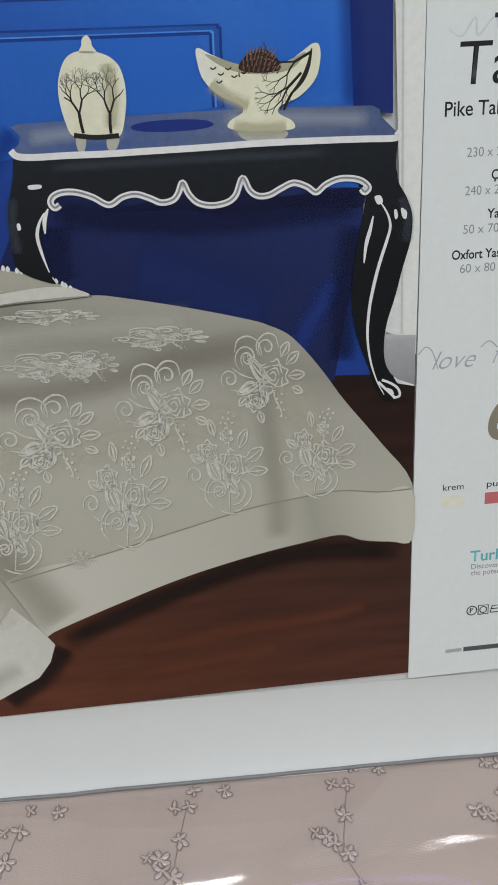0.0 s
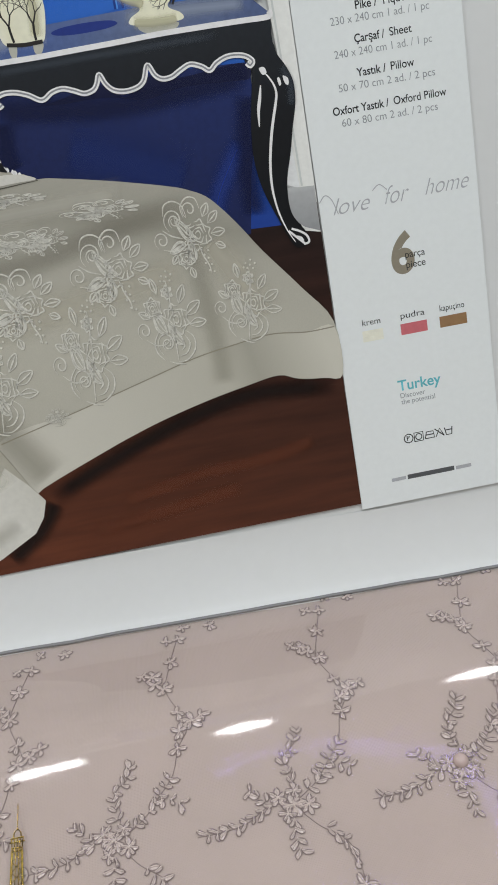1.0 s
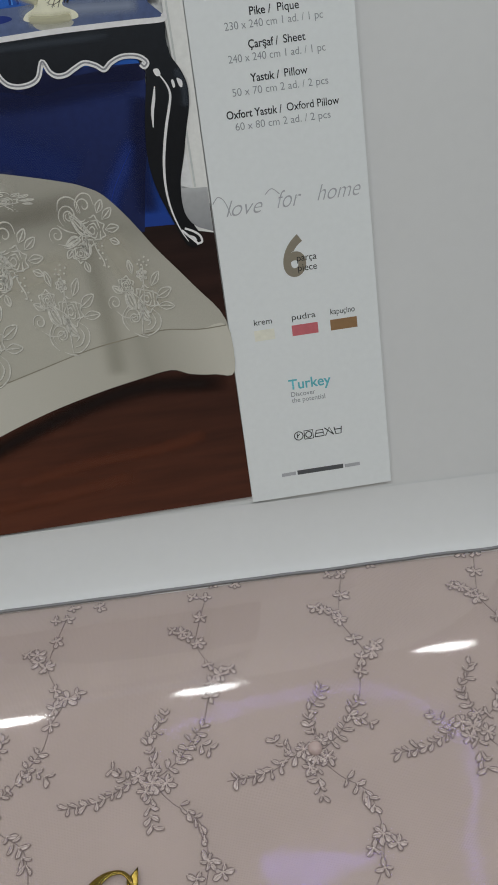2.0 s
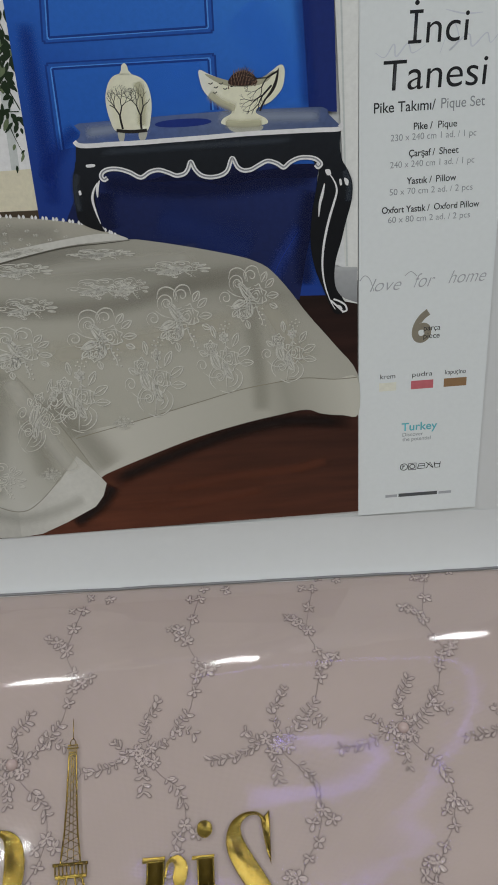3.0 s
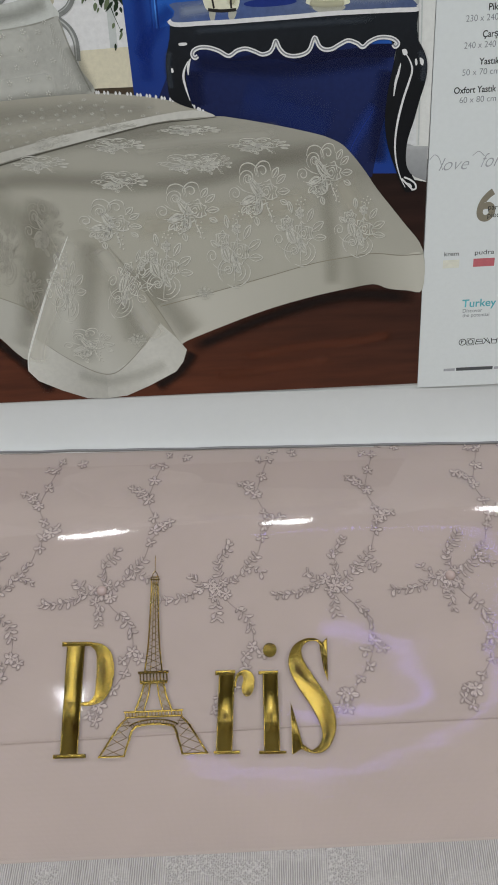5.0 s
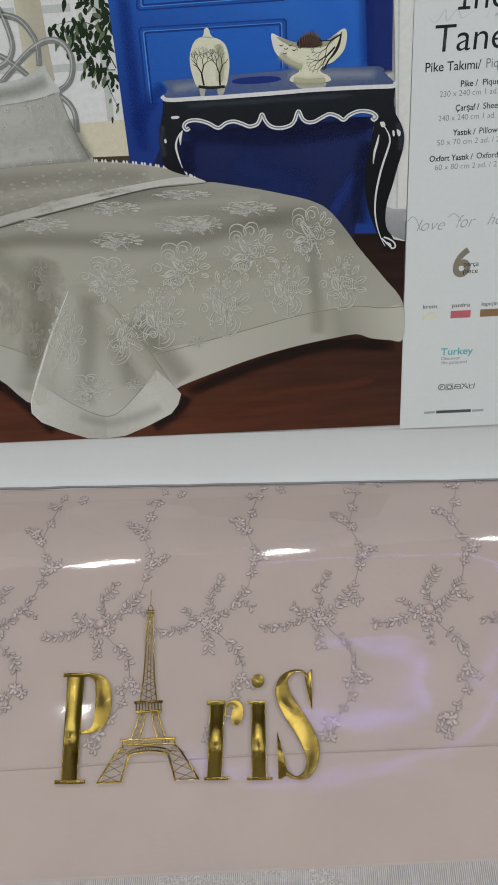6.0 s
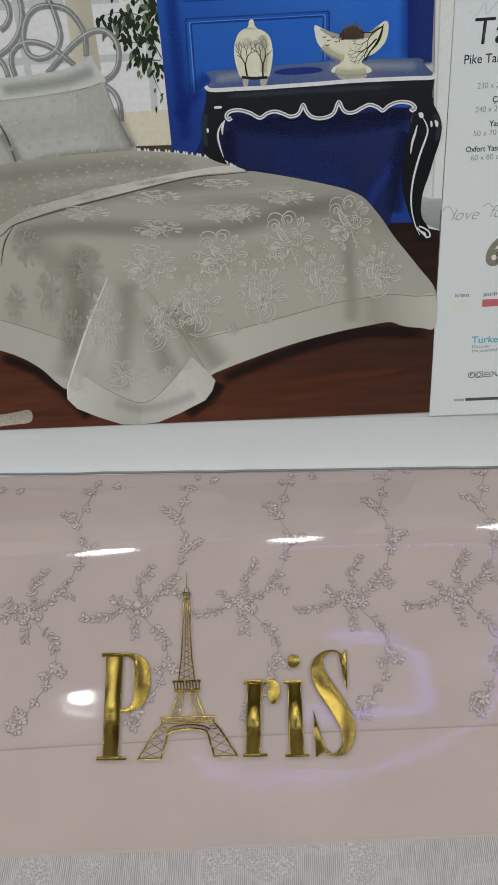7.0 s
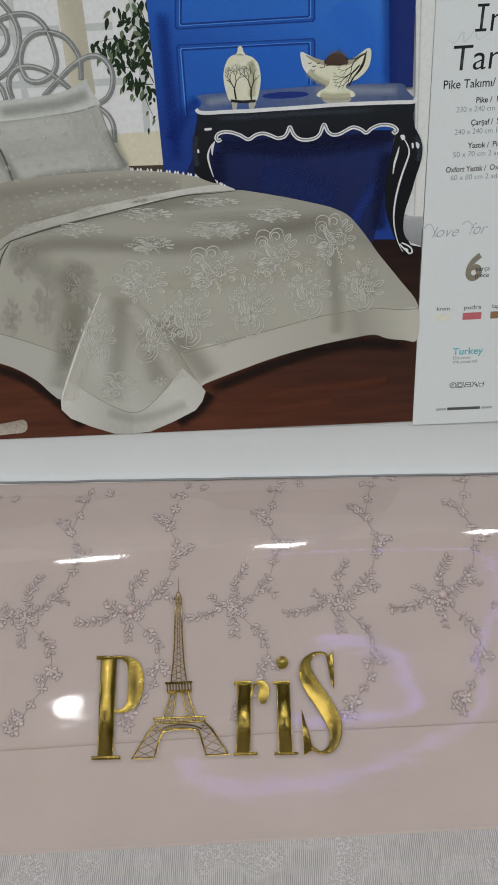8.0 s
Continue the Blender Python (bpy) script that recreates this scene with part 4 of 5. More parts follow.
art("printed_corner_drape", [[(-193.4, 105.7), (-185.3, 106.6), (-178.6, 102.9), (-172.9, 96.5), (-160.8, 77.2), (-149.4, 56.2), (-141.2, 39.0), (-135.9, 30.3), (-138.6, 22.8), (-143.7, 16.2), (-160.6, 7.5), (-175.4, 1.2), (-188.5, -0.0), (-199.9, 0.8), (-214.6, 6.9), (-227.5, 14.4), (-232.7, 21.3), (-230.5, 31.5), (-223.1, 48.5), (-212.0, 70.4), (-201.5, 89.8)]], DRAPE, 17, "draped cover corner print", smooth=False)
art("printed_corner_hem", [[(-224.5, 43.6), (-217.0, 36.8), (-205.3, 26.9), (-185.9, 16.5), (-187.2, 0.1), (-199.9, 0.6), (-214.6, 6.9), (-227.6, 14.1), (-232.7, 21.3), (-230.5, 31.5)]], printed("print: corner hem", [(0, (186, 185, 178)), (0.5, (168, 167, 160)), (1, (158, 157, 150))], (1, -0.2), (-232, -175), grain=0.02), 18, smooth=False)
art("printed_corner_hem", [[(-185.9, 16.5), (-171.0, 24.0), (-160.1, 34.3), (-149.5, 48.2), (-141.2, 38.3), (-135.9, 30.3), (-138.6, 22.8), (-143.7, 16.2), (-160.6, 7.5), (-175.4, 1.2), (-187.2, 0.1)]], printed("print: corner hem turned", [(0, (172, 171, 164)), (0.6, (186, 185, 178)), (1, (176, 175, 167))], (1, 0.4), (-180, -120), grain=0.02), 18, smooth=False)
wash("printed_hem_fold", [[(-203.6, 17.9), (-184.9, 11.7), (-163.8, 15.8), (-148.8, 22.1)]], (154, 153, 145), 18.3, 12, 0.3)
lines("printed_corner_edge", [[(-193.8, 102.7), (-201.7, 88.8), (-212.1, 69.9), (-222.5, 48.5), (-230.3, 31.5), (-232.4, 21.8)]], plain_print("print: pale cloth edge", (206, 205, 198)), 18.5, 1.3, taper=True)
lines("printed_corner_crease", [[(-172.9, 96.5), (-160.8, 77.2), (-149.4, 56.2), (-141.2, 39.0)], [(-224.5, 43.6), (-205.3, 26.9), (-185.9, 16.5), (-171.0, 24.0), (-149.5, 48.2)]], plain_print("print: crease", (128, 125, 114)), 18.6, 0.6, taper=True)
art("printed_turn_down", [[(-310.0, 116.7), (-272.5, 130.6), (-250.8, 138.1), (-236.1, 145.2), (-222.3, 149.0), (-202.2, 153.0), (-182.5, 156.7), (-140.7, 162.4), (-118.6, 164.2), (-107.7, 160.8), (-118.9, 160.5), (-141.0, 159.0), (-183.3, 151.3), (-213.2, 145.9), (-230.3, 141.6), (-243.6, 137.7), (-252.1, 132.2), (-273.8, 125.2), (-311.0, 113.3)]], printed("print: satin turn-down", [(0, (176, 175, 168)), (0.5, (158, 156, 148)), (1, (184, 183, 176))], (0.9, 0.3), (-260, -100), grain=0.03), 18, "satin turn-down print")
lines("printed_turn_down_line", [[(-274.0, 124.5), (-252.3, 131.5), (-243.8, 137.1), (-230.4, 141.0), (-213.4, 144.9), (-183.4, 150.7), (-141.1, 158.4), (-119.0, 159.6), (-107.1, 160.2)], [(-255.6, 113.8), (-250.5, 127.3), (-243.1, 137.0)]], plain_print("print: dark fold line", (74, 72, 64)), 18.8, 0.8, taper=True)

wash("printed_drape_light", [[(-191.9, 102.6), (-200.4, 84.6), (-210.6, 63.8), (-222.5, 39.9), (-226.9, 26.2)], [(-177.7, 95.7), (-168.7, 76.6), (-159.5, 54.5), (-151.2, 38.4)]], (192, 190, 181), 18.25, 18, 0.5)
wash("printed_drape_shade", [[(-181.9, 100.0), (-186.0, 77.5), (-191.6, 51.8), (-197.5, 24.7)], [(-170.6, 76.7), (-167.1, 57.1), (-165.5, 36.9)]], (138, 135, 124), 17.5, 20, 0.35)
wash("printed_side_dark", [[(-199.5, 103.0), (-212.0, 78.9), (-224.2, 53.5), (-231.4, 35.7)], [(-244.4, 133.8), (-225.1, 118.3), (-208.5, 105.5)]], (126, 123, 111), 16.72, 26, 0.28)
wash("printed_pillow_light", [[(-243.2, 199.2), (-218.3, 200.6), (-194.0, 200.3)], [(-235.5, 178.0), (-210.2, 178.9), (-184.9, 181.1)]], (200, 200, 194), 13.7, 26, 0.45)
wash("printed_pillow_shade", [[(-239.4, 188.4), (-235.0, 180.4), (-230.9, 169.7)], [(-224.2, 171.8), (-198.6, 174.0), (-167.3, 174.0)], [(-234.6, 210.1), (-216.2, 211.2), (-197.8, 212.9), (-182.8, 217.0)], [(-175.0, 198.0), (-171.8, 186.2), (-168.3, 176.5)]], (118, 118, 110), 13.8, 10, 0.4)
wash("printed_top_shade", [[(-251.2, 164.7), (-212.4, 167.4), (-174.5, 167.7), (-137.2, 165.6)], [(-236.5, 143.3), (-196.3, 150.1), (-163.7, 154.6), (-122.3, 157.9)]], (134, 132, 123), 17.9, 14, 0.3)
wash("printed_top_light", [[(-226.8, 158.9), (-194.3, 162.0), (-162.4, 164.6)], [(-151.7, 148.2), (-119.8, 149.6), (-75.8, 149.6)]], (182, 180, 170), 17.8, 14, 0.45)
# small sprigs on the pillow and the upper cover
bm, dim, rng = bmesh.new(), bmesh.new(), random.Random(11)


def across_quad(q, u, v):
    (x0, z0), (x1, z1), (x2, z2), (x3, z3) = q
    return ((x0 + (x1 - x0) * u) * (1 - v) + (x3 + (x2 - x3) * u) * v, (z0 + (z1 - z0) * u) * (1 - v) + (z3 + (z2 - z3) * u) * v)


def tiny_sprig(x, z, k, flat):
    for j in range(5):
        a = 1.26 * j + rng.uniform(-0.3, 0.3)
        for d, layer, ink_bm in ((0.0, 19.1, bm), (0.3, 19.0, dim)):
            px, pz = x + 1.1 * k * math.cos(a) + d, z + (1.1 * k * math.sin(a)) * flat - d
            shape(ink_bm, [(px + 0.6 * k * math.cos(a + q) * (1 if q in (0, 3.14) else 0.5), pz + 0.6 * k * math.sin(a + q) * (1 if q in (0, 3.14) else 0.5) * flat) for q in (0, 1.57, 3.14, 4.71)], layer, True, 2)


PILLOW_FACE, UPPER_FACE = [(-260.5, 201.2), (-180.8, 209.4), (-170.5, 176.5), (-260.8, 166.8)], [(-288.1, 156.8), (-168.5, 174.9), (-118.2, 165.4), (-282.4, 139.6)]
for r in range(5):
    for c in range(9):
        tiny_sprig(*across_quad(PILLOW_FACE, (c + 0.5 * (r % 2) + rng.uniform(-0.15, 0.15)) / 9, (r + 0.5 + rng.uniform(-0.15, 0.15)) / 5), 0.9, 0.9)
for r in range(18):
    tiny_sprig(*across_quad(PILLOW_FACE, 0.955 + rng.uniform(-0.02, 0.02), r / 18), 0.7, 1)
for r in range(5):
    for c in range(18):
        tiny_sprig(*across_quad(UPPER_FACE, (c + 0.5 * (r % 2) + rng.uniform(-0.15, 0.15)) / 18.5, (r + 0.5 + rng.uniform(-0.15, 0.15)) / 5), 0.75, 0.55)
tagged(part("printed_sprig_scatter", bm, plain_print("print: pale sprig", (190, 190, 184)), sheet), kind="stuff")
tagged(part("printed_sprig_shade", dim, plain_print("print: sprig shade", (146, 145, 137)), sheet), kind="stuff")
bm, trim = bmesh.new(), spline([(-165.9, 175.5), (-148.8, 173.6), (-133.6, 170.9), (-120.9, 167.1), (-112.5, 162.6)], False, 10)
for k in range(26):
    x, z = trim[k * (len(trim) - 1) // 26]
    shape(bm, [(x - 0.7, z), (x, z + 1.2), (x + 0.7, z), (x, z - 0.8)], 14.5, True, 2)
part("printed_bead_trim", bm, plain_print("print: white bead", (222, 222, 216)), sheet)


# the woven flower of the cover: drawn once in a unit square, then laid out with the cloth
def spiral(cx, cy, r, turns, n=16):
    return [(cx + r * (1 - 0.85 * k / n) * math.cos(-2.2 - turns * 6.28 * k / n), cy + r * (1 - 0.85 * k / n) * math.sin(-2.2 - turns * 6.28 * k / n)) for k in range(n + 1)]


def leaf(x, y, a, l, w):
    d, n = (math.cos(a), math.sin(a)), (-math.sin(a), math.cos(a))
    return [(x, y), (x + d[0] * l * 0.5 + n[0] * w, y + d[1] * l * 0.5 + n[1] * w), (x + d[0] * l, y + d[1] * l), (x + d[0] * l * 0.5 - n[0] * w, y + d[1] * l * 0.5 - n[1] * w), (x, y)]


def bloom(x, y, r, rng):
    """A rose: broken rings of petals, wider to the outside."""
    out = []
    for ring_r, n in ((0.25, 2), (0.5, 3), (0.75, 4), (1.0, 6)):
        for k in range(n):
            a = 6.28 * k / n + rng.uniform(-0.3, 0.3)
            out.append([(x + r * ring_r * (1.12 if q == 1 else 0.92) * math.cos(a + q * 3.0 / n), y + r * ring_r * (1.12 if q == 1 else 0.92) * math.sin(a + q * 3.0 / n)) for q in (0, 0.5, 1, 1.5, 2)])
    return out


def veined(x, y, a, l, w):
    return [leaf(x, y, a, l, w), [(x, y), (x + 0.5 * l * math.cos(a) + 0.1 * w, y + 0.5 * l * math.sin(a)), (x + 0.9 * l * math.cos(a), y + 0.9 * l * math.sin(a))]]


def flames(x, y, a, n, l, w, bend=0.25):
    """A plume: nested pointed leaves that bend to one side."""
    out, d, q = [], (math.cos(a), math.sin(a)), (-math.sin(a), math.cos(a))
    for k in range(n):
        f = 1 - k / n
        for side in (-1, 1) if k < n - 1 else (0,):
            line = []
            for s in (0, 0.15, 0.35, 0.55, 0.75, 0.9, 1):
                t = s * (0.62 + 0.38 * f) + 0.04 * k
                o = side * w * f * math.sin(math.pi * s) ** 0.8 + bend * l * t * t * (1 if s < 0.8 else 0.93)
                line.append((x + d[0] * l * t + q[0] * o, y + d[1] * l * t + q[1] * o))
            out.append(line)
    return out


frng = random.Random(21)
FIGURE = ([spiral(11, 46, 11, 1.5), [(11, 35), (26, 33), (40, 40), (52, 48)], [(14, 58), (26, 50), (40, 46)]] + [spiral(32, 68, 15, 1.3), spiral(33, 67, 9, 1.0), spiral(56, 78, 11, 1.2), [(18, 74), (22, 86), (34, 90), (46, 84), (50, 70)], [(46, 70), (44, 82), (54, 92), (66, 90), (70, 78)]] + flames(60, 42, 2.75, 3, 36, 7, -0.5) + flames(44, 38, 3.0, 3, 24, 6, 0.5) + flames(52, 40, -1.9, 3, 22, 6, 0.3)
          + bloom(62, 48, 17, frng) + bloom(40, 22, 11, frng) + veined(78, 60, 0.7, 20, 5) + veined(80, 48, 0.1, 20, 5) + veined(72, 68, 1.0, 18, 5) + veined(84, 36, -0.4, 14, 4) + veined(44, 12, -1.3, 14, 4) + veined(30, 28, -2.3, 14, 4)
          + [[(60, 38), (64, 24), (70, 12), (72, 2)], [(54, 38), (46, 30), (42, 24)]])
BERRIES = [(66, 24), (71, 20), (66, 14), (74, 12), (70, 5), (76, 3), (63, 30), (72, 29)]
UPRIGHT = ([spiral(10, 44, 10, 1.5), [(10, 34), (22, 26), (36, 26), (46, 34)], [(46, 4), (48, 24), (52, 44), (54, 66)]] + [spiral(36, 26, 14, 1.3), spiral(37, 25, 8, 1.0), [(46, 4), (58, 4), (72, 14), (74, 28), (62, 38)], [(50, 10), (60, 12), (67, 22), (62, 32)], [(54, 16), (59, 20), (58, 27)], [(28, 8), (20, 18), (20, 30), (30, 42)], [(34, 6), (44, 2), (54, 0)]] + flames(60, 22, 2.6, 3, 26, 6, -0.6) + flames(40, 36, 2.3, 3, 28, 7, -0.3) + bloom(56, 50, 16, frng) + bloom(28, 66, 11, frng)
           + bloom(52, 80, 7, frng) + veined(70, 52, 0.5, 26, 6) + veined(72, 42, 0.0, 24, 5) + veined(64, 66, 1.0, 22, 5) + veined(38, 80, 1.8, 18, 4) + veined(22, 56, 2.6, 16, 4) + [[(52, 60), (54, 76), (54, 92)], [(46, 50), (36, 58), (30, 66)]])
UP_BERRIES = [(52, 92), (56, 96), (60, 92), (63, 98), (57, 102), (50, 98), (47, 93)]
LIGHT_T, DARK_T = plain_print("print: silvery thread", (186, 185, 177), grain=0.08, size=900), plain_print("print: shaded thread", (138, 135, 125))
DIM_T, DEEP_T = plain_print("print: dull thread", (153, 150, 140)), plain_print("print: dark thread", (142, 139, 129))


def figure(x, z, ax, az, bx, bz, upright, dull, layer):
    """Lays the woven flower at (x, z) with its across and upward edges given in mm."""
    curves, dots = (UPRIGHT, UP_BERRIES) if upright else (FIGURE, BERRIES)
    flat = min(1, math.hypot(bx, bz) / math.hypot(ax, az) + 0.15)
    size = math.hypot(ax, az) * (0.35 + 0.65 * flat)

    def put(p, off=0.0):
        u, v = (p[0] - 50) / 100, (p[1] - 50) / 100
        return (x + u * ax + v * bx + off, z + u * az + v * bz - off)
    for name, off, width, lift, material in (("printed_flower_shade", 0.3, 0.013, -0.3, DEEP_T if dull else DARK_T), ("printed_flower", 0.0, 0.020, 0.0, DIM_T if dull else LIGHT_T)):
        bm = bmesh.new()
        for c in curves:
            stroke(bm, [put(p, off * (0.4 + 0.6 * flat)) for p in c], layer + lift, width * size, True, 4)
        for p in dots:
            (qx, qz), r = put(p, off), 0.016 * size
            shape(bm, [(qx - r, qz), (qx, qz + r * flat), (qx + r, qz), (qx, qz - r * flat)], layer + lift, True, 2)
        part(name, bm, material, sheet)


# place, edges across and up, whether it stands upright, whether it lies in the dull fall of the side
FRONT = [(-126.9, 113.9, 34.2, -1.8, 2.8, 34.0, 0, 0),
    (-169.3, 109.3, 33.5, -6.9, 7.6, 29.0, 0, 0),
    (-87.9, 121.6, 32.1, -1.7, 1.5, 36.4, 0, 0),
    (-53.2, 129.5, 28.8, -1.6, 0.2, 33.8, 0, 0),
    (-142.6, 81.9, 33.4, -1.8, 3.9, 40.4, 1, 0),
    (-102.7, 88.8, 32.2, -1.7, 2.4, 43.2, 1, 0),
    (-66.9, 96.9, 29.9, 0.6, -1.7, 38.3, 1, 0),
    (-34.2, 98.0, 28.7, -4.8, 2.9, 33.6, 1, 0),
    (-163.4, 72.1, 20.6, -14.1, 24.2, 39.2, 1, 0),
    (-200.3, 72.9, 24.6, 1.5, 2.5, 43.5, 1, 0),
    (-193.3, 37.2, 30.1, -1.6, 3.4, 23.9, 0, 0),
    (-164.3, 38.0, 12.0, -0.7, 1.1, 9.1, 1, 0)]
SIDE_FALL = [(-206.0, 109.3, 21.8, 2.8, 0.0, 33.3, 0, 1),
    (-229.2, 96.5, 19.9, -1.1, 7.7, 41.6, 1, 1),
    (-238.4, 124.8, 16.6, -0.9, 5.1, 24.9, 0, 1),
    (-252.1, 89.4, 13.5, -0.7, 5.6, 26.7, 1, 1),
    (-220.6, 74.0, 15.7, 1.5, 1.3, 27.5, 1, 1)]
FLAT = [(-160.6, 149.4, 31.2, -1.7, 1.0, 8.3, 0, 0),
    (-123.9, 138.2, 33.3, -1.9, 0.9, 10.7, 0, 0),
    (-161.0, 131.1, 30.1, -1.6, 1.5, 11.6, 0, 0),
    (-201.4, 142.5, 30.6, -1.7, 1.6, 9.5, 0, 0),
    (-121.7, 154.7, 32.6, -1.8, 0.4, 5.3, 0, 0),
    (-86.5, 145.0, 32.1, -1.8, 0.3, 8.6, 0, 0),
    (-111.1, 137.5, 20.5, -1.1, 0.8, 11.5, 0, 0),
    (-122.2, 65.6, 11.6, -0.6, 0.6, 7.7, 1, 0),
    (-194.3, 152.7, 21.6, 4.1, -0.6, 6.0, 0, 0),
    (-160.4, 158.1, 24.9, 2.1, -0.1, 3.5, 0, 0),
    (-232.0, 144.7, 20.1, 5.2, -0.8, 6.4, 0, 0)]
for k, spot in enumerate(FRONT + SIDE_FALL + FLAT):
    figure(*spot, 19.5 + 0.01 * k)

# slipper-like pale strap on the floor
art("printed_strap", [[(-310.2, 9.1), (-279.2, 12.0), (-267.6, 13.6), (-259.8, 14.9), (-257.8, 11.8), (-258.8, 7.1), (-262.7, 4.6), (-273.5, 3.8), (-312.4, 0.4)]], printed("print: pale strap", [(0, (176, 168, 156)), (1, (150, 140, 128))], (0, 1), (0, 14), grain=0.1, size=900), 19)

# skirting beside the console's leg
art("printed_skirting", [[(-13.9, 141.1), (-11.7, 141.6), (-7.0, 139.7), (-0.2, 139.3), (-0.2, 121.4), (-6.2, 123.9), (-9.5, 126.7), (-13.3, 127.5)]], printed("print: white skirting", [(0, (124, 126, 128)), (0.8, (150, 152, 153)), (1, (176, 178, 178))], (0, 1), (120, 142), grain=0.02), 12, smooth=False)

# console table
BLACK = printed("print: black lacquer", [(0, (12, 13, 16)), (0.6, (16, 18, 22)), (1, (26, 30, 36))], (0, 1), (110, 205), grain=0.06)
SILVER, SILVER_DK = plain_print("print: silver leaf", (206, 208, 210)), plain_print("print: dull silver", (124, 126, 130))
GLOSSTOP = printed("print: polished table top", [(0, (96, 106, 128)), (0.35, (64, 84, 134)), (0.7, (88, 100, 128)), (1, (70, 84, 120))], (1, 0.1), (-130, 10), grain=0.06)
art("printed_table_top", [[(-125.1, 212.4), (-123.0, 213.1), (-103.0, 213.5), (-79.7, 213.8), (-56.5, 214.0), (-33.5, 213.4), (-15.7, 212.9), (-13.3, 211.7), (-12.7, 209.5), (-9.7, 206.6), (-7.2, 204.2), (-7.1, 202.6), (-27.5, 203.3), (-44.9, 203.5), (-68.3, 203.2), (-86.0, 203.2), (-100.7, 203.5), (-115.5, 203.3), (-123.8, 203.5), (-126.1, 205.3), (-123.5, 207.4), (-122.7, 209.5)]], GLOSSTOP, 20, "black console table print", smooth=False)
art("printed_reflection", [[(-89.7, 210.6), (-85.6, 211.7), (-76.8, 212.0), (-67.6, 211.4), (-64.7, 209.9), (-69.4, 208.8), (-79.9, 208.6), (-87.5, 209.3)]], plain_print("print: blue reflection", (26, 44, 112)), 20.3)
art("printed_vase_reflection", [[(-106.3, 208.3), (-103.4, 208.4), (-104.2, 204.5), (-106.0, 204.6)], [(-96.9, 208.0), (-93.4, 207.8), (-94.7, 204.5), (-97.1, 204.7)], [(-56.6, 207.8), (-42.6, 206.9), (-44.9, 204.3), (-54.8, 204.9)]], plain_print("print: cream reflection", (160, 160, 150)), 20.5)
art("printed_apron", [[(-125.6, 203.6), (-115.6, 203.0), (-86.0, 202.9), (-56.6, 203.1), (-27.4, 203.0), (-7.4, 202.3), (-8.0, 196.6), (-7.7, 190.4), (-8.6, 185.3), (-16.6, 186.4), (-21.2, 191.2), (-27.1, 191.5), (-33.5, 187.9), (-40.4, 191.2), (-49.3, 187.7), (-56.7, 192.7), (-61.2, 186.7), (-67.2, 185.9), (-75.4, 192.1), (-79.1, 187.8), (-83.6, 187.7), (-89.5, 190.4), (-94.0, 190.1), (-98.7, 187.8), (-104.5, 191.3), (-110.4, 192.5), (-115.4, 190.5), (-118.0, 187.2), (-124.6, 188.1), (-127.0, 195.2)]], BLACK, 20.6, smooth=False)
art("printed_leg", [[(-17.2, 187.0), (-16.3, 192.0), (-8.4, 193.8), (-7.1, 189.8), (-4.1, 184.5), (-2.3, 178.6), (-2.8, 171.0), (-5.3, 162.2), (-7.6, 153.2), (-10.8, 141.9), (-10.9, 130.7), (-6.8, 123.2), (-5.0, 119.2), (-7.1, 116.6), (-10.6, 116.5), (-13.0, 119.6), (-16.6, 129.0), (-20.7, 140.8), (-22.4, 152.8), (-21.5, 165.0), (-19.5, 175.6)],
                    [(-125.5, 197.9), (-116.1, 195.7), (-115.4, 189.9), (-118.6, 187.2), (-120.3, 181.4), (-120.3, 174.9), (-119.0, 167.6), (-118.6, 165.1), (-128.7, 170.0), (-129.8, 178.4), (-129.5, 187.8), (-127.7, 194.1)]], BLACK, 20.8)
art("printed_table_shade", [[(-115.5, 188.2), (-98.7, 186.6), (-75.5, 189.9), (-67.2, 184.2), (-56.7, 189.9), (-44.8, 187.5), (-21.2, 188.9), (-18.6, 183.1), (-26.9, 183.0), (-44.8, 184.0), (-59.8, 182.0), (-74.7, 185.2), (-92.8, 185.7), (-107.8, 187.1)]], plain_print("print: shade under table", (15, 20, 52)), 10.4)
rim = [(-126.0, 205.8), (-124.4, 204.1), (-119.7, 203.5), (-109.6, 203.5), (-97.8, 203.3), (-86.0, 203.4), (-68.3, 203.5), (-50.8, 203.8), (-33.3, 203.6), (-18.8, 203.3), (-8.9, 203.0), (-7.2, 204.0), (-7.9, 205.1)]
lines("printed_table_rim", [rim], SILVER, 21, 2.0)
scallop = [(-113.6, 189.2), (-115.2, 188.4), (-116.3, 190.0), (-115.2, 191.9), (-112.2, 192.9), (-108.0, 192.6), (-103.3, 190.9), (-98.6, 188.3), (-94.3, 190.4), (-90.1, 191.0), (-86.0, 189.6), (-82.4, 188.0), (-78.8, 188.6), (-77.0, 190.5), (-75.4, 193.6), (-73.7, 190.0), (-71.1, 187.3), (-66.9, 186.2), (-62.1, 186.8), (-59.1, 188.9), (-56.7, 193.9), (-54.6, 190.0), (-52.0, 188.2), (-48.4, 188.3), (-44.8, 190.0), (-40.7, 191.5), (-36.5, 190.1), (-33.6, 188.2), (-30.6, 190.3), (-26.6, 191.8), (-22.4, 191.8), (-18.9, 190.8), (-16.7, 188.7), (-17.9, 187.3), (-19.1, 188.5)]
lines("printed_scallop_trim", [scallop], SILVER, 21.2, 2.0, "silver scalloped trim print")
lines("printed_scallop_line", [[(x, z + 0.1) for x, z in scallop]], SILVER_DK, 21.4, 0.6)
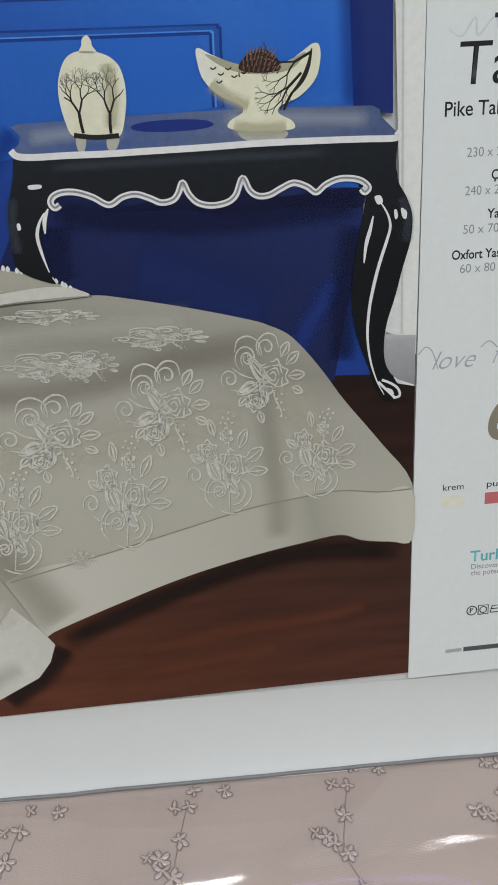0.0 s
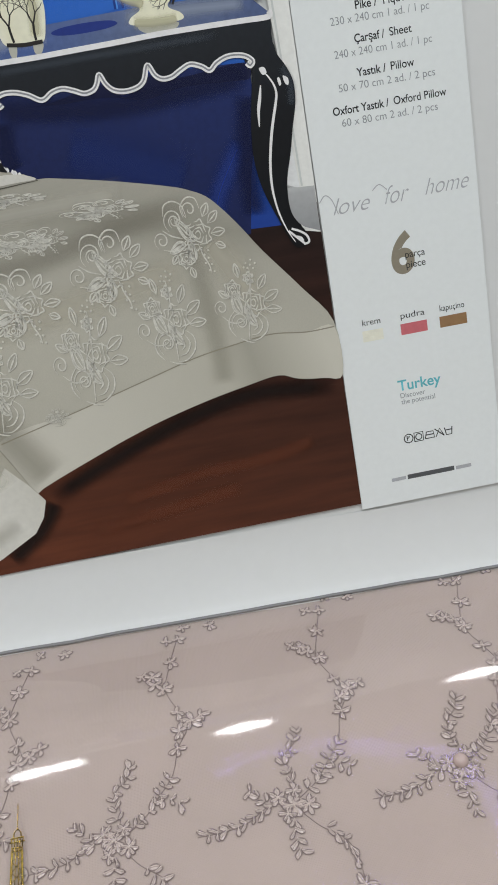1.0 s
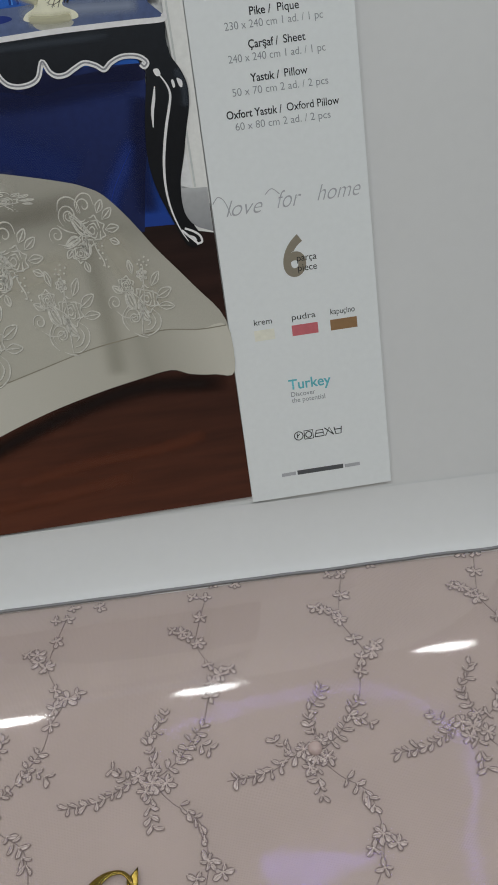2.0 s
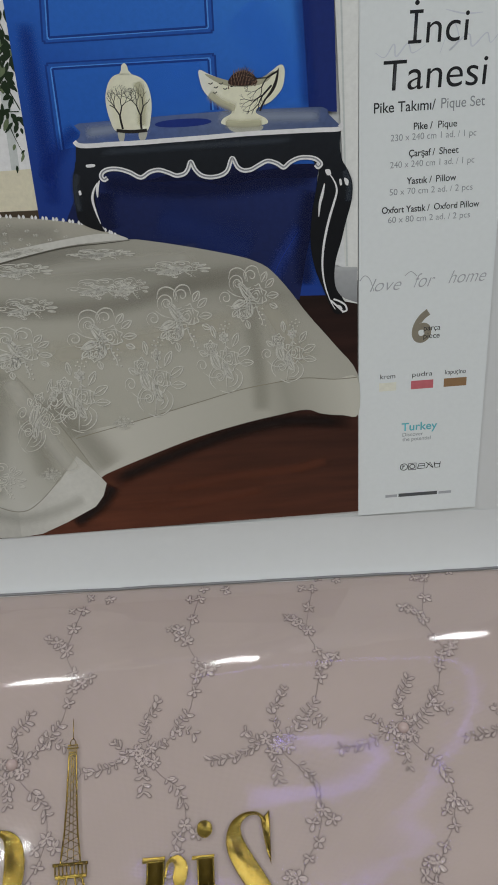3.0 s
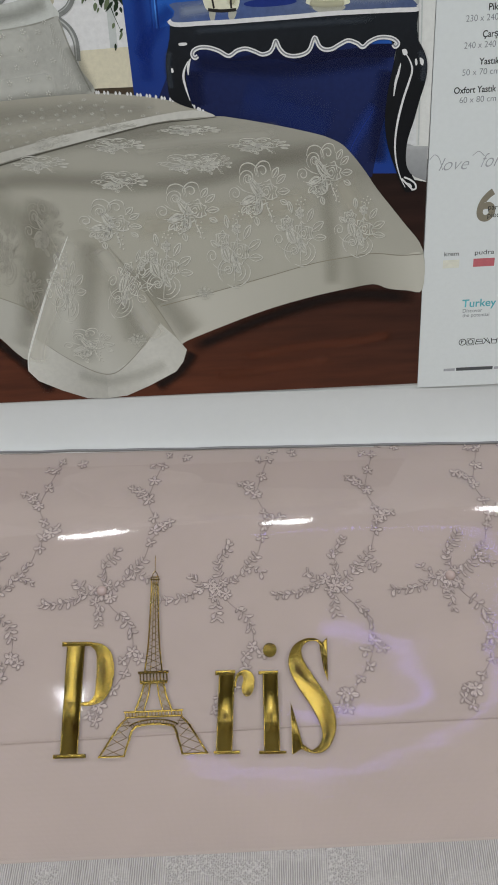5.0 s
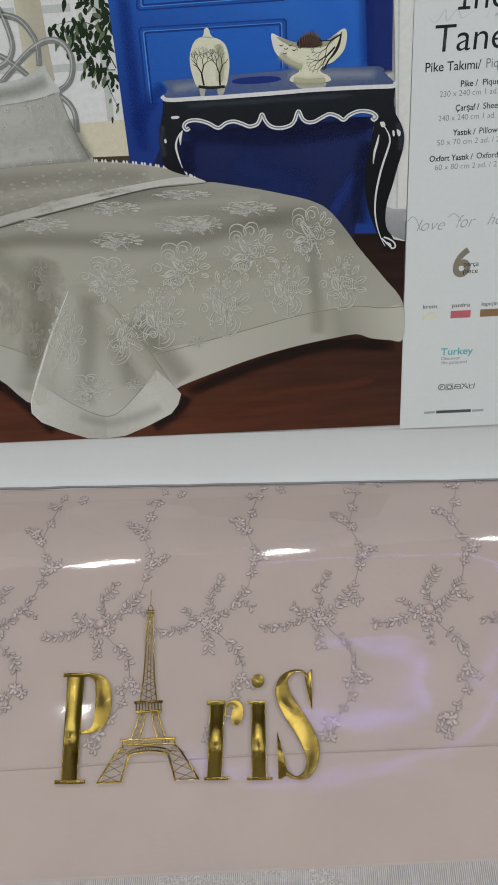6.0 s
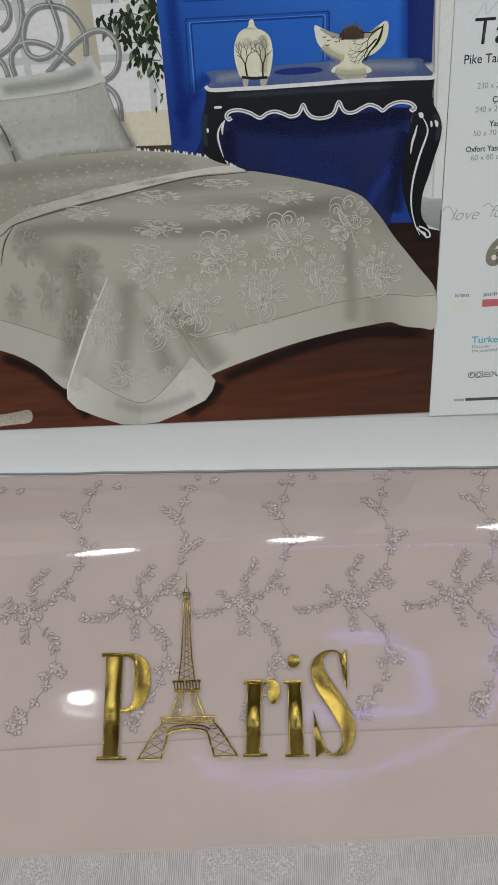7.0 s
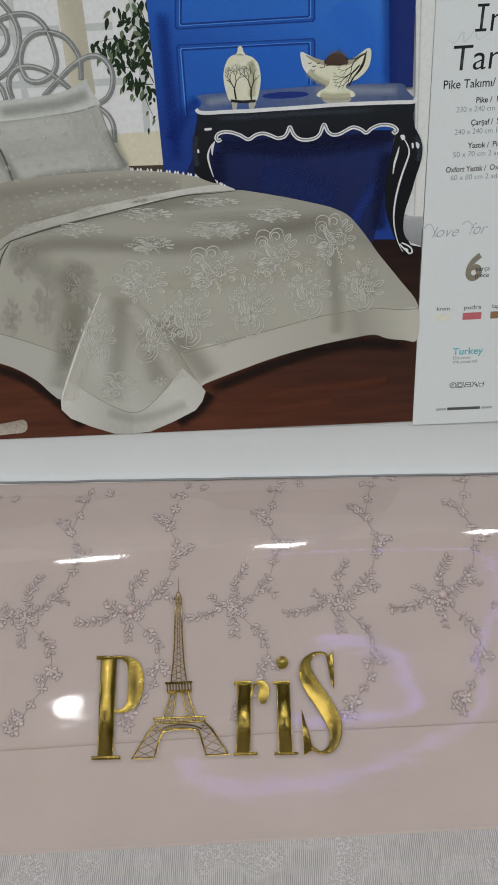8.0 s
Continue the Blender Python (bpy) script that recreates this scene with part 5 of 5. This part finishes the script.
lines("printed_leg_trim", [[(-13.9, 184.8), (-12.0, 182.7), (-10.1, 179.1), (-9.6, 175.6), (-10.9, 170.9), (-13.0, 164.5), (-14.9, 157.3), (-16.4, 149.4), (-17.0, 140.6), (-16.1, 132.2), (-13.8, 124.3), (-11.1, 118.8)], [(-118.6, 187.2), (-120.7, 183.8), (-121.7, 179.8), (-120.9, 174.3), (-119.5, 168.8)]], SILVER, 21.2, 1.1, taper=True)
lines("printed_leg_trim", [[(-15.2, 179.7), (-16.2, 175.4), (-17.5, 170.7), (-18.2, 164.8)], [(-117.3, 188.3), (-118.8, 184.9), (-119.2, 180.8)]], SILVER, 21.3, 1.3, taper=True)
lines("printed_foot_scroll", [[(-13.2, 123.6), (-11.2, 121.5), (-9.2, 119.4), (-7.2, 117.3)], [(-11.9, 124.2), (-8.7, 122.7), (-6.1, 120.5), (-5.6, 117.9), (-7.8, 117.3)], [(-10.2, 120.8), (-8.6, 120.0), (-7.9, 118.6)]], SILVER, 21.5, 0.9)
art("printed_leg_glint", [[(-8.4, 181.0), (-7.5, 181.2), (-7.1, 178.9), (-8.0, 178.4)], [(-14.8, 185.7), (-12.8, 185.9), (-12.1, 183.8), (-13.8, 183.3)], [(-6.1, 181.7), (-4.2, 180.5), (-4.4, 178.2), (-5.6, 178.8)], [(-122.2, 195.5), (-118.6, 195.5), (-118.7, 194.4), (-122.0, 194.3)], [(-127.4, 184.2), (-126.5, 184.4), (-126.3, 182.7), (-127.3, 182.4)]], plain_print("print: white glint", (226, 228, 230)), 21.6)

# vase and bowl
CREAM = printed("print: cream ceramic", [(0, (214, 213, 196)), (0.22, (230, 229, 214)), (0.36, (200, 198, 176)), (0.55, (208, 206, 184)), (0.8, (228, 227, 208)), (1, (204, 202, 180))], (1, 0.1), (-112, -36), grain=0.02)
INKBLACK, INKGREY = plain_print("print: black drawing", (34, 32, 30)), plain_print("print: grey drawing", (112, 110, 98))
art("printed_vase", [[(-104.7, 231.5), (-107.4, 229.3), (-109.5, 224.4), (-109.9, 219.1), (-108.9, 213.1), (-106.9, 208.8), (-99.9, 207.9), (-93.4, 208.0), (-91.0, 213.9), (-90.1, 220.6), (-91.0, 226.5), (-93.4, 229.7), (-97.3, 231.5), (-101.2, 232.0)], [(-102.4, 231.6), (-101.7, 233.4), (-101.3, 235.2), (-99.9, 236.1), (-98.8, 234.7), (-98.6, 233.2), (-97.6, 231.3)]], CREAM, 22, "cream vase print with drawn trees")
art("printed_bowl", [[(-68.3, 231.3), (-63.8, 229.2), (-56.4, 226.2), (-49.3, 224.7), (-42.8, 225.6), (-37.2, 228.9), (-33.8, 231.0), (-31.9, 230.6), (-31.5, 227.0), (-33.1, 221.3), (-38.1, 216.6), (-43.8, 214.3), (-44.7, 212.2), (-40.6, 209.8), (-40.0, 207.6), (-44.9, 207.1), (-55.4, 207.7), (-60.3, 208.8), (-59.4, 210.9), (-55.7, 212.9), (-56.5, 215.1), (-62.2, 217.8), (-66.8, 222.3), (-68.4, 227.2)]], CREAM, 22, "cream footed bowl print with drawn branches")
art("printed_bowl_inside", [[(-66.0, 229.6), (-56.4, 226.4), (-49.3, 225.0), (-42.8, 226.1), (-36.0, 228.8), (-39.4, 224.9), (-45.0, 223.4), (-53.6, 223.6), (-60.7, 225.7)]], plain_print("print: bowl shade", (150, 148, 126)), 22.2)


def tree(bm, x, z, l, a, w, depth, rng, layer, spread, oval):
    x2, z2 = x + l * math.cos(a), z + l * math.sin(a)
    if math.hypot((x2 - oval[0]) / oval[2], (z2 - oval[1]) / oval[3]) > 1:
        return
    stroke(bm, [(x, z), ((x + x2) / 2 + rng.uniform(-0.2, 0.2), (z + z2) / 2), (x2, z2)], layer, w, False, 2)
    if depth:
        for s in (-1, 1) if rng.random() < 0.75 else (-1, 0, 1):
            tree(bm, x2, z2, l * rng.uniform(0.62, 0.80), a + s * spread * rng.uniform(0.6, 1.2), w * 0.66, depth - 1, rng, layer, spread, oval)


bm, rng = bmesh.new(), random.Random(3)
foot = [(-103.9, 209.5), (-95.7, 209.0), (-34.4, 228.7), (-45.0, 223.1)]
VASE_OVAL, BOWL_OVAL = (*[(-100.1, 219.0)][0], 9.6, 15.0), (*[(-46.2, 222.7)][0], 21.0, 11.0)
tree(bm, *foot[0], 5.6, 1.68, 0.9, 7, rng, 22.6, 0.45, VASE_OVAL)
part("printed_vase_tree", bm, INKBLACK, sheet)
bm = bmesh.new()
tree(bm, *foot[1], 5.6, 1.52, 0.9, 7, rng, 22.6, 0.45, VASE_OVAL)
part("printed_vase_tree", bm, INKBLACK, sheet)
lines("printed_vase_foot", [[(-106.8, 209.1), (-100.4, 208.2), (-93.4, 208.3)]], INKBLACK, 22.6, 1.4)
bm = bmesh.new()
for n, a0 in enumerate((3.6, 3.9, 4.2, 3.3)):
    tree(bm, foot[2][0] - 3 * n, foot[2][1] - 5.5 * n, 5.4, a0, 0.8, 5, rng, 22.6, 0.42, BOWL_OVAL)
stroke(bm, [(-34.1, 229.7), (-35.4, 224.6), (-37.6, 220.6), (-41.0, 217.1)], 22.6, 1.4, True)
for p in [(-63.8, 225.3), (-61.6, 223.6), (-59.3, 225.0), (-57.6, 222.8), (-62.2, 221.5), (-54.7, 223.7)]:
    stroke(bm, [(p[0] - 0.9, p[1] + 0.5), p, (p[0] + 0.9, p[1] + 0.6)], 22.6, 0.4, False, 2)
part("printed_bowl_branch", bm, INKBLACK, sheet)
art("printed_cone_body", [[(-56.1, 224.9), (-54.7, 227.9), (-51.3, 229.8), (-47.3, 229.5), (-44.5, 227.3), (-43.6, 225.1), (-45.0, 223.9), (-50.7, 223.7)]], plain_print("print: dark cone", (52, 34, 28), grain=0.2), 22.25)
bm, rng = bmesh.new(), random.Random(8)
for r in range(4):
    for c in range(9):
        u = (c + 0.5 * (r % 2)) / 8.5 - 0.5
        x, z = -49.8 + 12.0 * u * (1 - 0.12 * r), 224.8 + 1.7 * r - 5.0 * u * u + rng.uniform(-0.2, 0.2)
        stroke(bm, [(x - 0.3, z - 0.6), (x + 0.1 + u, z + 0.5), (x + 0.5 + 1.6 * u, z + 1.3)], 22.3 + 0.01 * c, 0.55, "end", 3)
part("printed_pine_cone", bm, printed("print: pine cone", [(0, (86, 60, 48)), (1, (150, 126, 108))], (0.3, 1), (205, 222), grain=0.2, size=1400), sheet, "brown pine cone print")

# ---- text column ----
art("text_column", [[(0.1, -3.0), (65.5, -3.0), (67.5, 296), (1.2, 296)]], COLUMN, 0.6, "bluish white text strip", smooth=False)
T_BLACK, T_GREY, T_LIGHT = plain_print("print: black type", (30, 32, 34)), plain_print("print: grey type", (120, 124, 128)), plain_print("print: light script", (150, 152, 156))


def words_on(name, body, x0, x1, base, height, material, shear=0.0, layer=1.5, bold=0.0, label=""):
    """Lettering that runs from x0 to x1 (mm) on its base line, with the given height of a capital."""
    cu = bpy.data.curves.new(name, "FONT")
    cu.body, cu.size, cu.shear, cu.offset = body, 1.0, shear, bold
    ob = bpy.data.objects.new(name, cu)
    scene.collection.objects.link(ob)
    bpy.context.view_layer.update()
    me = bpy.data.meshes.new_from_object(ob.evaluated_get(bpy.context.evaluated_depsgraph_get()))
    bpy.data.objects.remove(ob)
    bpy.data.curves.remove(cu)
    xs = [v.co.x for v in me.vertices]
    lo, hi = min(xs), max(xs)
    for v in me.vertices:
        v.co = ((x0 + (v.co.x - lo) / (hi - lo) * (x1 - x0)) / 1000, -LAYER * layer, (base + v.co.y / 0.70 * height) / 1000)
    me.materials.clear()
    me.materials.append(material)
    o = new(name, me)
    o.parent = sheet
    return tagged(o, label)


for body, x0, x1, z in (("\u0130nci", 22.0, 48.2, 235.6), ("Tanesi", 11.6, 57.3, 217.3)):
    words_on("printed_title", body, x0, x1, z, 12.6, T_BLACK, 0.05, bold=-0.004)
words_on("printed_subtitle", "Pike Tak\u0131m\u0131/", 7.5, 35.0, 208.4, 4.4, T_BLACK, bold=0.006)
words_on("printed_subtitle", "Pique Set", 37.5, 57.0, 208.6, 4.4, T_GREY)
for body, x0, x1, z in (("Pike /", 25.5, 34.0, 200.4), ("\u00c7ar\u015faf /", 23.6, 35.5, 188.8), ("Yast\u0131k /", 22.8, 34.5, 176.6), ("Oxfort Yast\u0131k /", 11.5, 34.0, 163.8)):
    words_on("printed_heading", body, x0, x1, z, 3.0, T_BLACK, bold=0.014)
for body, x0, x1, z in (("Pique", 36.5, 45.0, 200.5), ("Sheet", 37.5, 46.3, 189.0), ("Pillow", 36.5, 45.8, 176.8), ("Oxford Pillow", 36.0, 57.3, 164.0)):
    words_on("printed_heading", body, x0, x1, z, 3.0, T_BLACK, bold=0.006)
for body, x0, x1, z in (("230 x 240 cm 1 ad. / 1 pc", 15.2, 54.0, 196.0), ("240 x 240 cm 1 ad. / 1 pc", 15.1, 53.8, 184.2), ("50 x 70 cm 2 ad. / 2 pcs", 15.0, 53.7, 172.0), ("60 x 80 cm 2 ad. / 2 pcs", 14.5, 53.3, 159.2)):
    words_on("printed_line", body, x0, x1, z, 2.9, T_GREY, bold=-0.006)
words_on("printed_script", "love", 6.0, 21.5, 126.2, 6.6, T_LIGHT, 0.45, bold=-0.012)
words_on("printed_script", "for", 27.5, 38.0, 126.8, 7.2, T_LIGHT, 0.45, bold=-0.012)
words_on("printed_script", "home", 44.5, 63.0, 127.6, 6.6, T_LIGHT, 0.45, bold=-0.012)
lines("printed_swash", [[(1.0, 132), (3.5, 134.5), (6.0, 132.5), (8, 126.5)], [(23, 133), (26, 135), (29, 132.5)]], T_LIGHT, 1.5, 0.35)
words_on("printed_numeral", "6", 27.2, 37.0, 98.6, 15.8, plain_print("print: taupe numeral", (124, 118, 104)), 0.08, bold=0.035)
words_on("printed_count", "par\u00e7a", 33.2, 41.6, 104.0, 2.9, T_BLACK, layer=2.0)
words_on("printed_count", "piece", 33.2, 41.4, 99.8, 2.9, T_BLACK, layer=2.0)
for body, x0, x1, c in (("krem", 11.0, 19.9, (222, 220, 190)), ("pudra", 27.6, 39.1, (176, 96, 102)), ("kapu\u00e7ino", 44.6, 56.4, (130, 102, 72))):
    words_on("printed_colour_name", body, x0 + 0.5, x1 - 0.6, 79.2, 2.6, T_BLACK)
    art("printed_swatch", [[(x0, 72.2), (x1, 72.2), (x1, 76.9), (x0, 76.9)]], plain_print("print: swatch " + body, c), 1.5, smooth=False)
words_on("printed_country", "Turkey", 23.2, 42.2, 48.2, 4.6, plain_print("print: teal type", (84, 160, 170)), bold=0.016)
words_on("printed_line", "Discover", 23.8, 34.8, 44.8, 2.2, T_GREY)
words_on("printed_line", "the potential", 23.8, 38.9, 42.0, 2.2, T_GREY)
# care signs
lines("printed_care_sign", [[(25 + 2.0 * math.cos(k * 0.524), 26 + 2.0 * math.sin(k * 0.524)) for k in range(13)], [(29.6 + 1.4 * math.cos(k * 0.524), 26 + 1.4 * math.sin(k * 0.524)) for k in range(13)],
                            [(32.4, 24.4), (33.2, 27.4), (36.2, 27.4), (36.6, 24.4), (32.4, 24.4)], [(32.9, 26), (36.4, 26)]], T_BLACK, 1.5, 0.45, steps=1)
lines("printed_care_sign", [[(27.6, 24), (31.6, 24), (31.6, 28), (27.6, 28), (27.6, 24)], [(37.2, 24.2), (39.2, 28), (41, 24.2)], [(37, 28), (41, 24.3)], [(41.4, 27.8), (42, 24.4), (44.4, 24.4), (44.8, 27.8)], [(41.6, 26.6), (44.6, 26.6)], [(24.4, 25), (24.4, 27.2), (25.6, 26.8), (24.5, 26)]], T_BLACK, 1.5, 0.45, steps=1)
# the maker's address: plain bars
art("printed_bar", [[(15.1, 7.3), (21.6, 7.4), (21.6, 9.0), (15.1, 8.9)], [(44.6, 7.3), (51.6, 7.4), (51.6, 9.0), (44.6, 8.9)]], T_LIGHT, 1.5, smooth=False)
art("printed_bar", [[(22.4, 7.2), (43.8, 7.2), (43.8, 9.3), (22.4, 9.3)]], plain_print("print: dark bar", (74, 76, 78)), 1.5, smooth=False)
# faint second script behind the title
lines("printed_faint_script", [[(8, 233), (12, 231), (16, 236), (17, 231), (22, 236), (24, 232), (30, 235)], [(36, 231), (41, 243), (44, 236), (40, 232), (48, 238), (50, 233), (56, 238), (58, 234), (63, 240)], [(38, 248), (46, 246), (54, 246)]], plain_print("print: faint script", (186, 190, 196)), 1.2, 0.7, taper=True)

# soft tones of the door, the table and the shade beneath it
wash("printed_door_light", [[(-102.0, 230.8), (-84.3, 227.1), (-66.4, 228.8)], [(-48.5, 254.4), (-36.8, 238.0), (-30.5, 215.6)]], (46, 112, 204), 9.6, 30, 0.35)
wash("printed_door_dark", [[(-139.4, 254.9), (-139.5, 219.3), (-139.3, 177.5)], [(-142.4, 189.6), (-131.6, 204.0), (-124.2, 210.6)], [(-23.4, 258.1), (-22.1, 234.5), (-21.5, 212.3)]], (16, 42, 120), 9.65, 11, 0.5)
wash("printed_under_shade", [[(-116.8, 187.1), (-95.9, 184.1), (-68.8, 181.4), (-41.8, 182.7), (-19.2, 184.2)], [(-115.9, 183.0), (-116.9, 171.1), (-115.5, 164.9)], [(-20.8, 177.4), (-24.3, 156.6), (-25.5, 131.5)]], (16, 22, 56), 10.5, 14, 0.7)
wash("printed_under_light", [[(-93.6, 169.8), (-69.3, 159.2), (-50.8, 148.9)]], (29, 46, 104), 10.45, 30, 0.5)
wash("printed_top_gloss", [[(-62.3, 211.4), (-39.2, 210.5), (-16.1, 209.1)], [(-121.0, 208.9), (-103.3, 210.0), (-91.5, 209.9)]], (140, 150, 168), 20.2, 8, 0.6)
wash("printed_leg_gloss", [[(-6.2, 185.2), (-3.8, 178.7), (-4.3, 170.5)], [(-127.3, 192.3), (-128.7, 183.7), (-128.3, 174.8)], [(-115.8, 200.2), (-80.2, 200.3), (-27.4, 200.0)]], (52, 58, 66), 20.9, 5, 0.7)
wash("printed_vase_shade", [[(-95.2, 228.6), (-94.2, 220.7), (-95.6, 210.0)], [(-58.9, 209.0), (-50.8, 207.9), (-42.1, 208.0)], [(-65.0, 221.7), (-59.4, 217.1), (-53.6, 214.6)]], (168, 166, 142), 22.3, 6, 0.7)
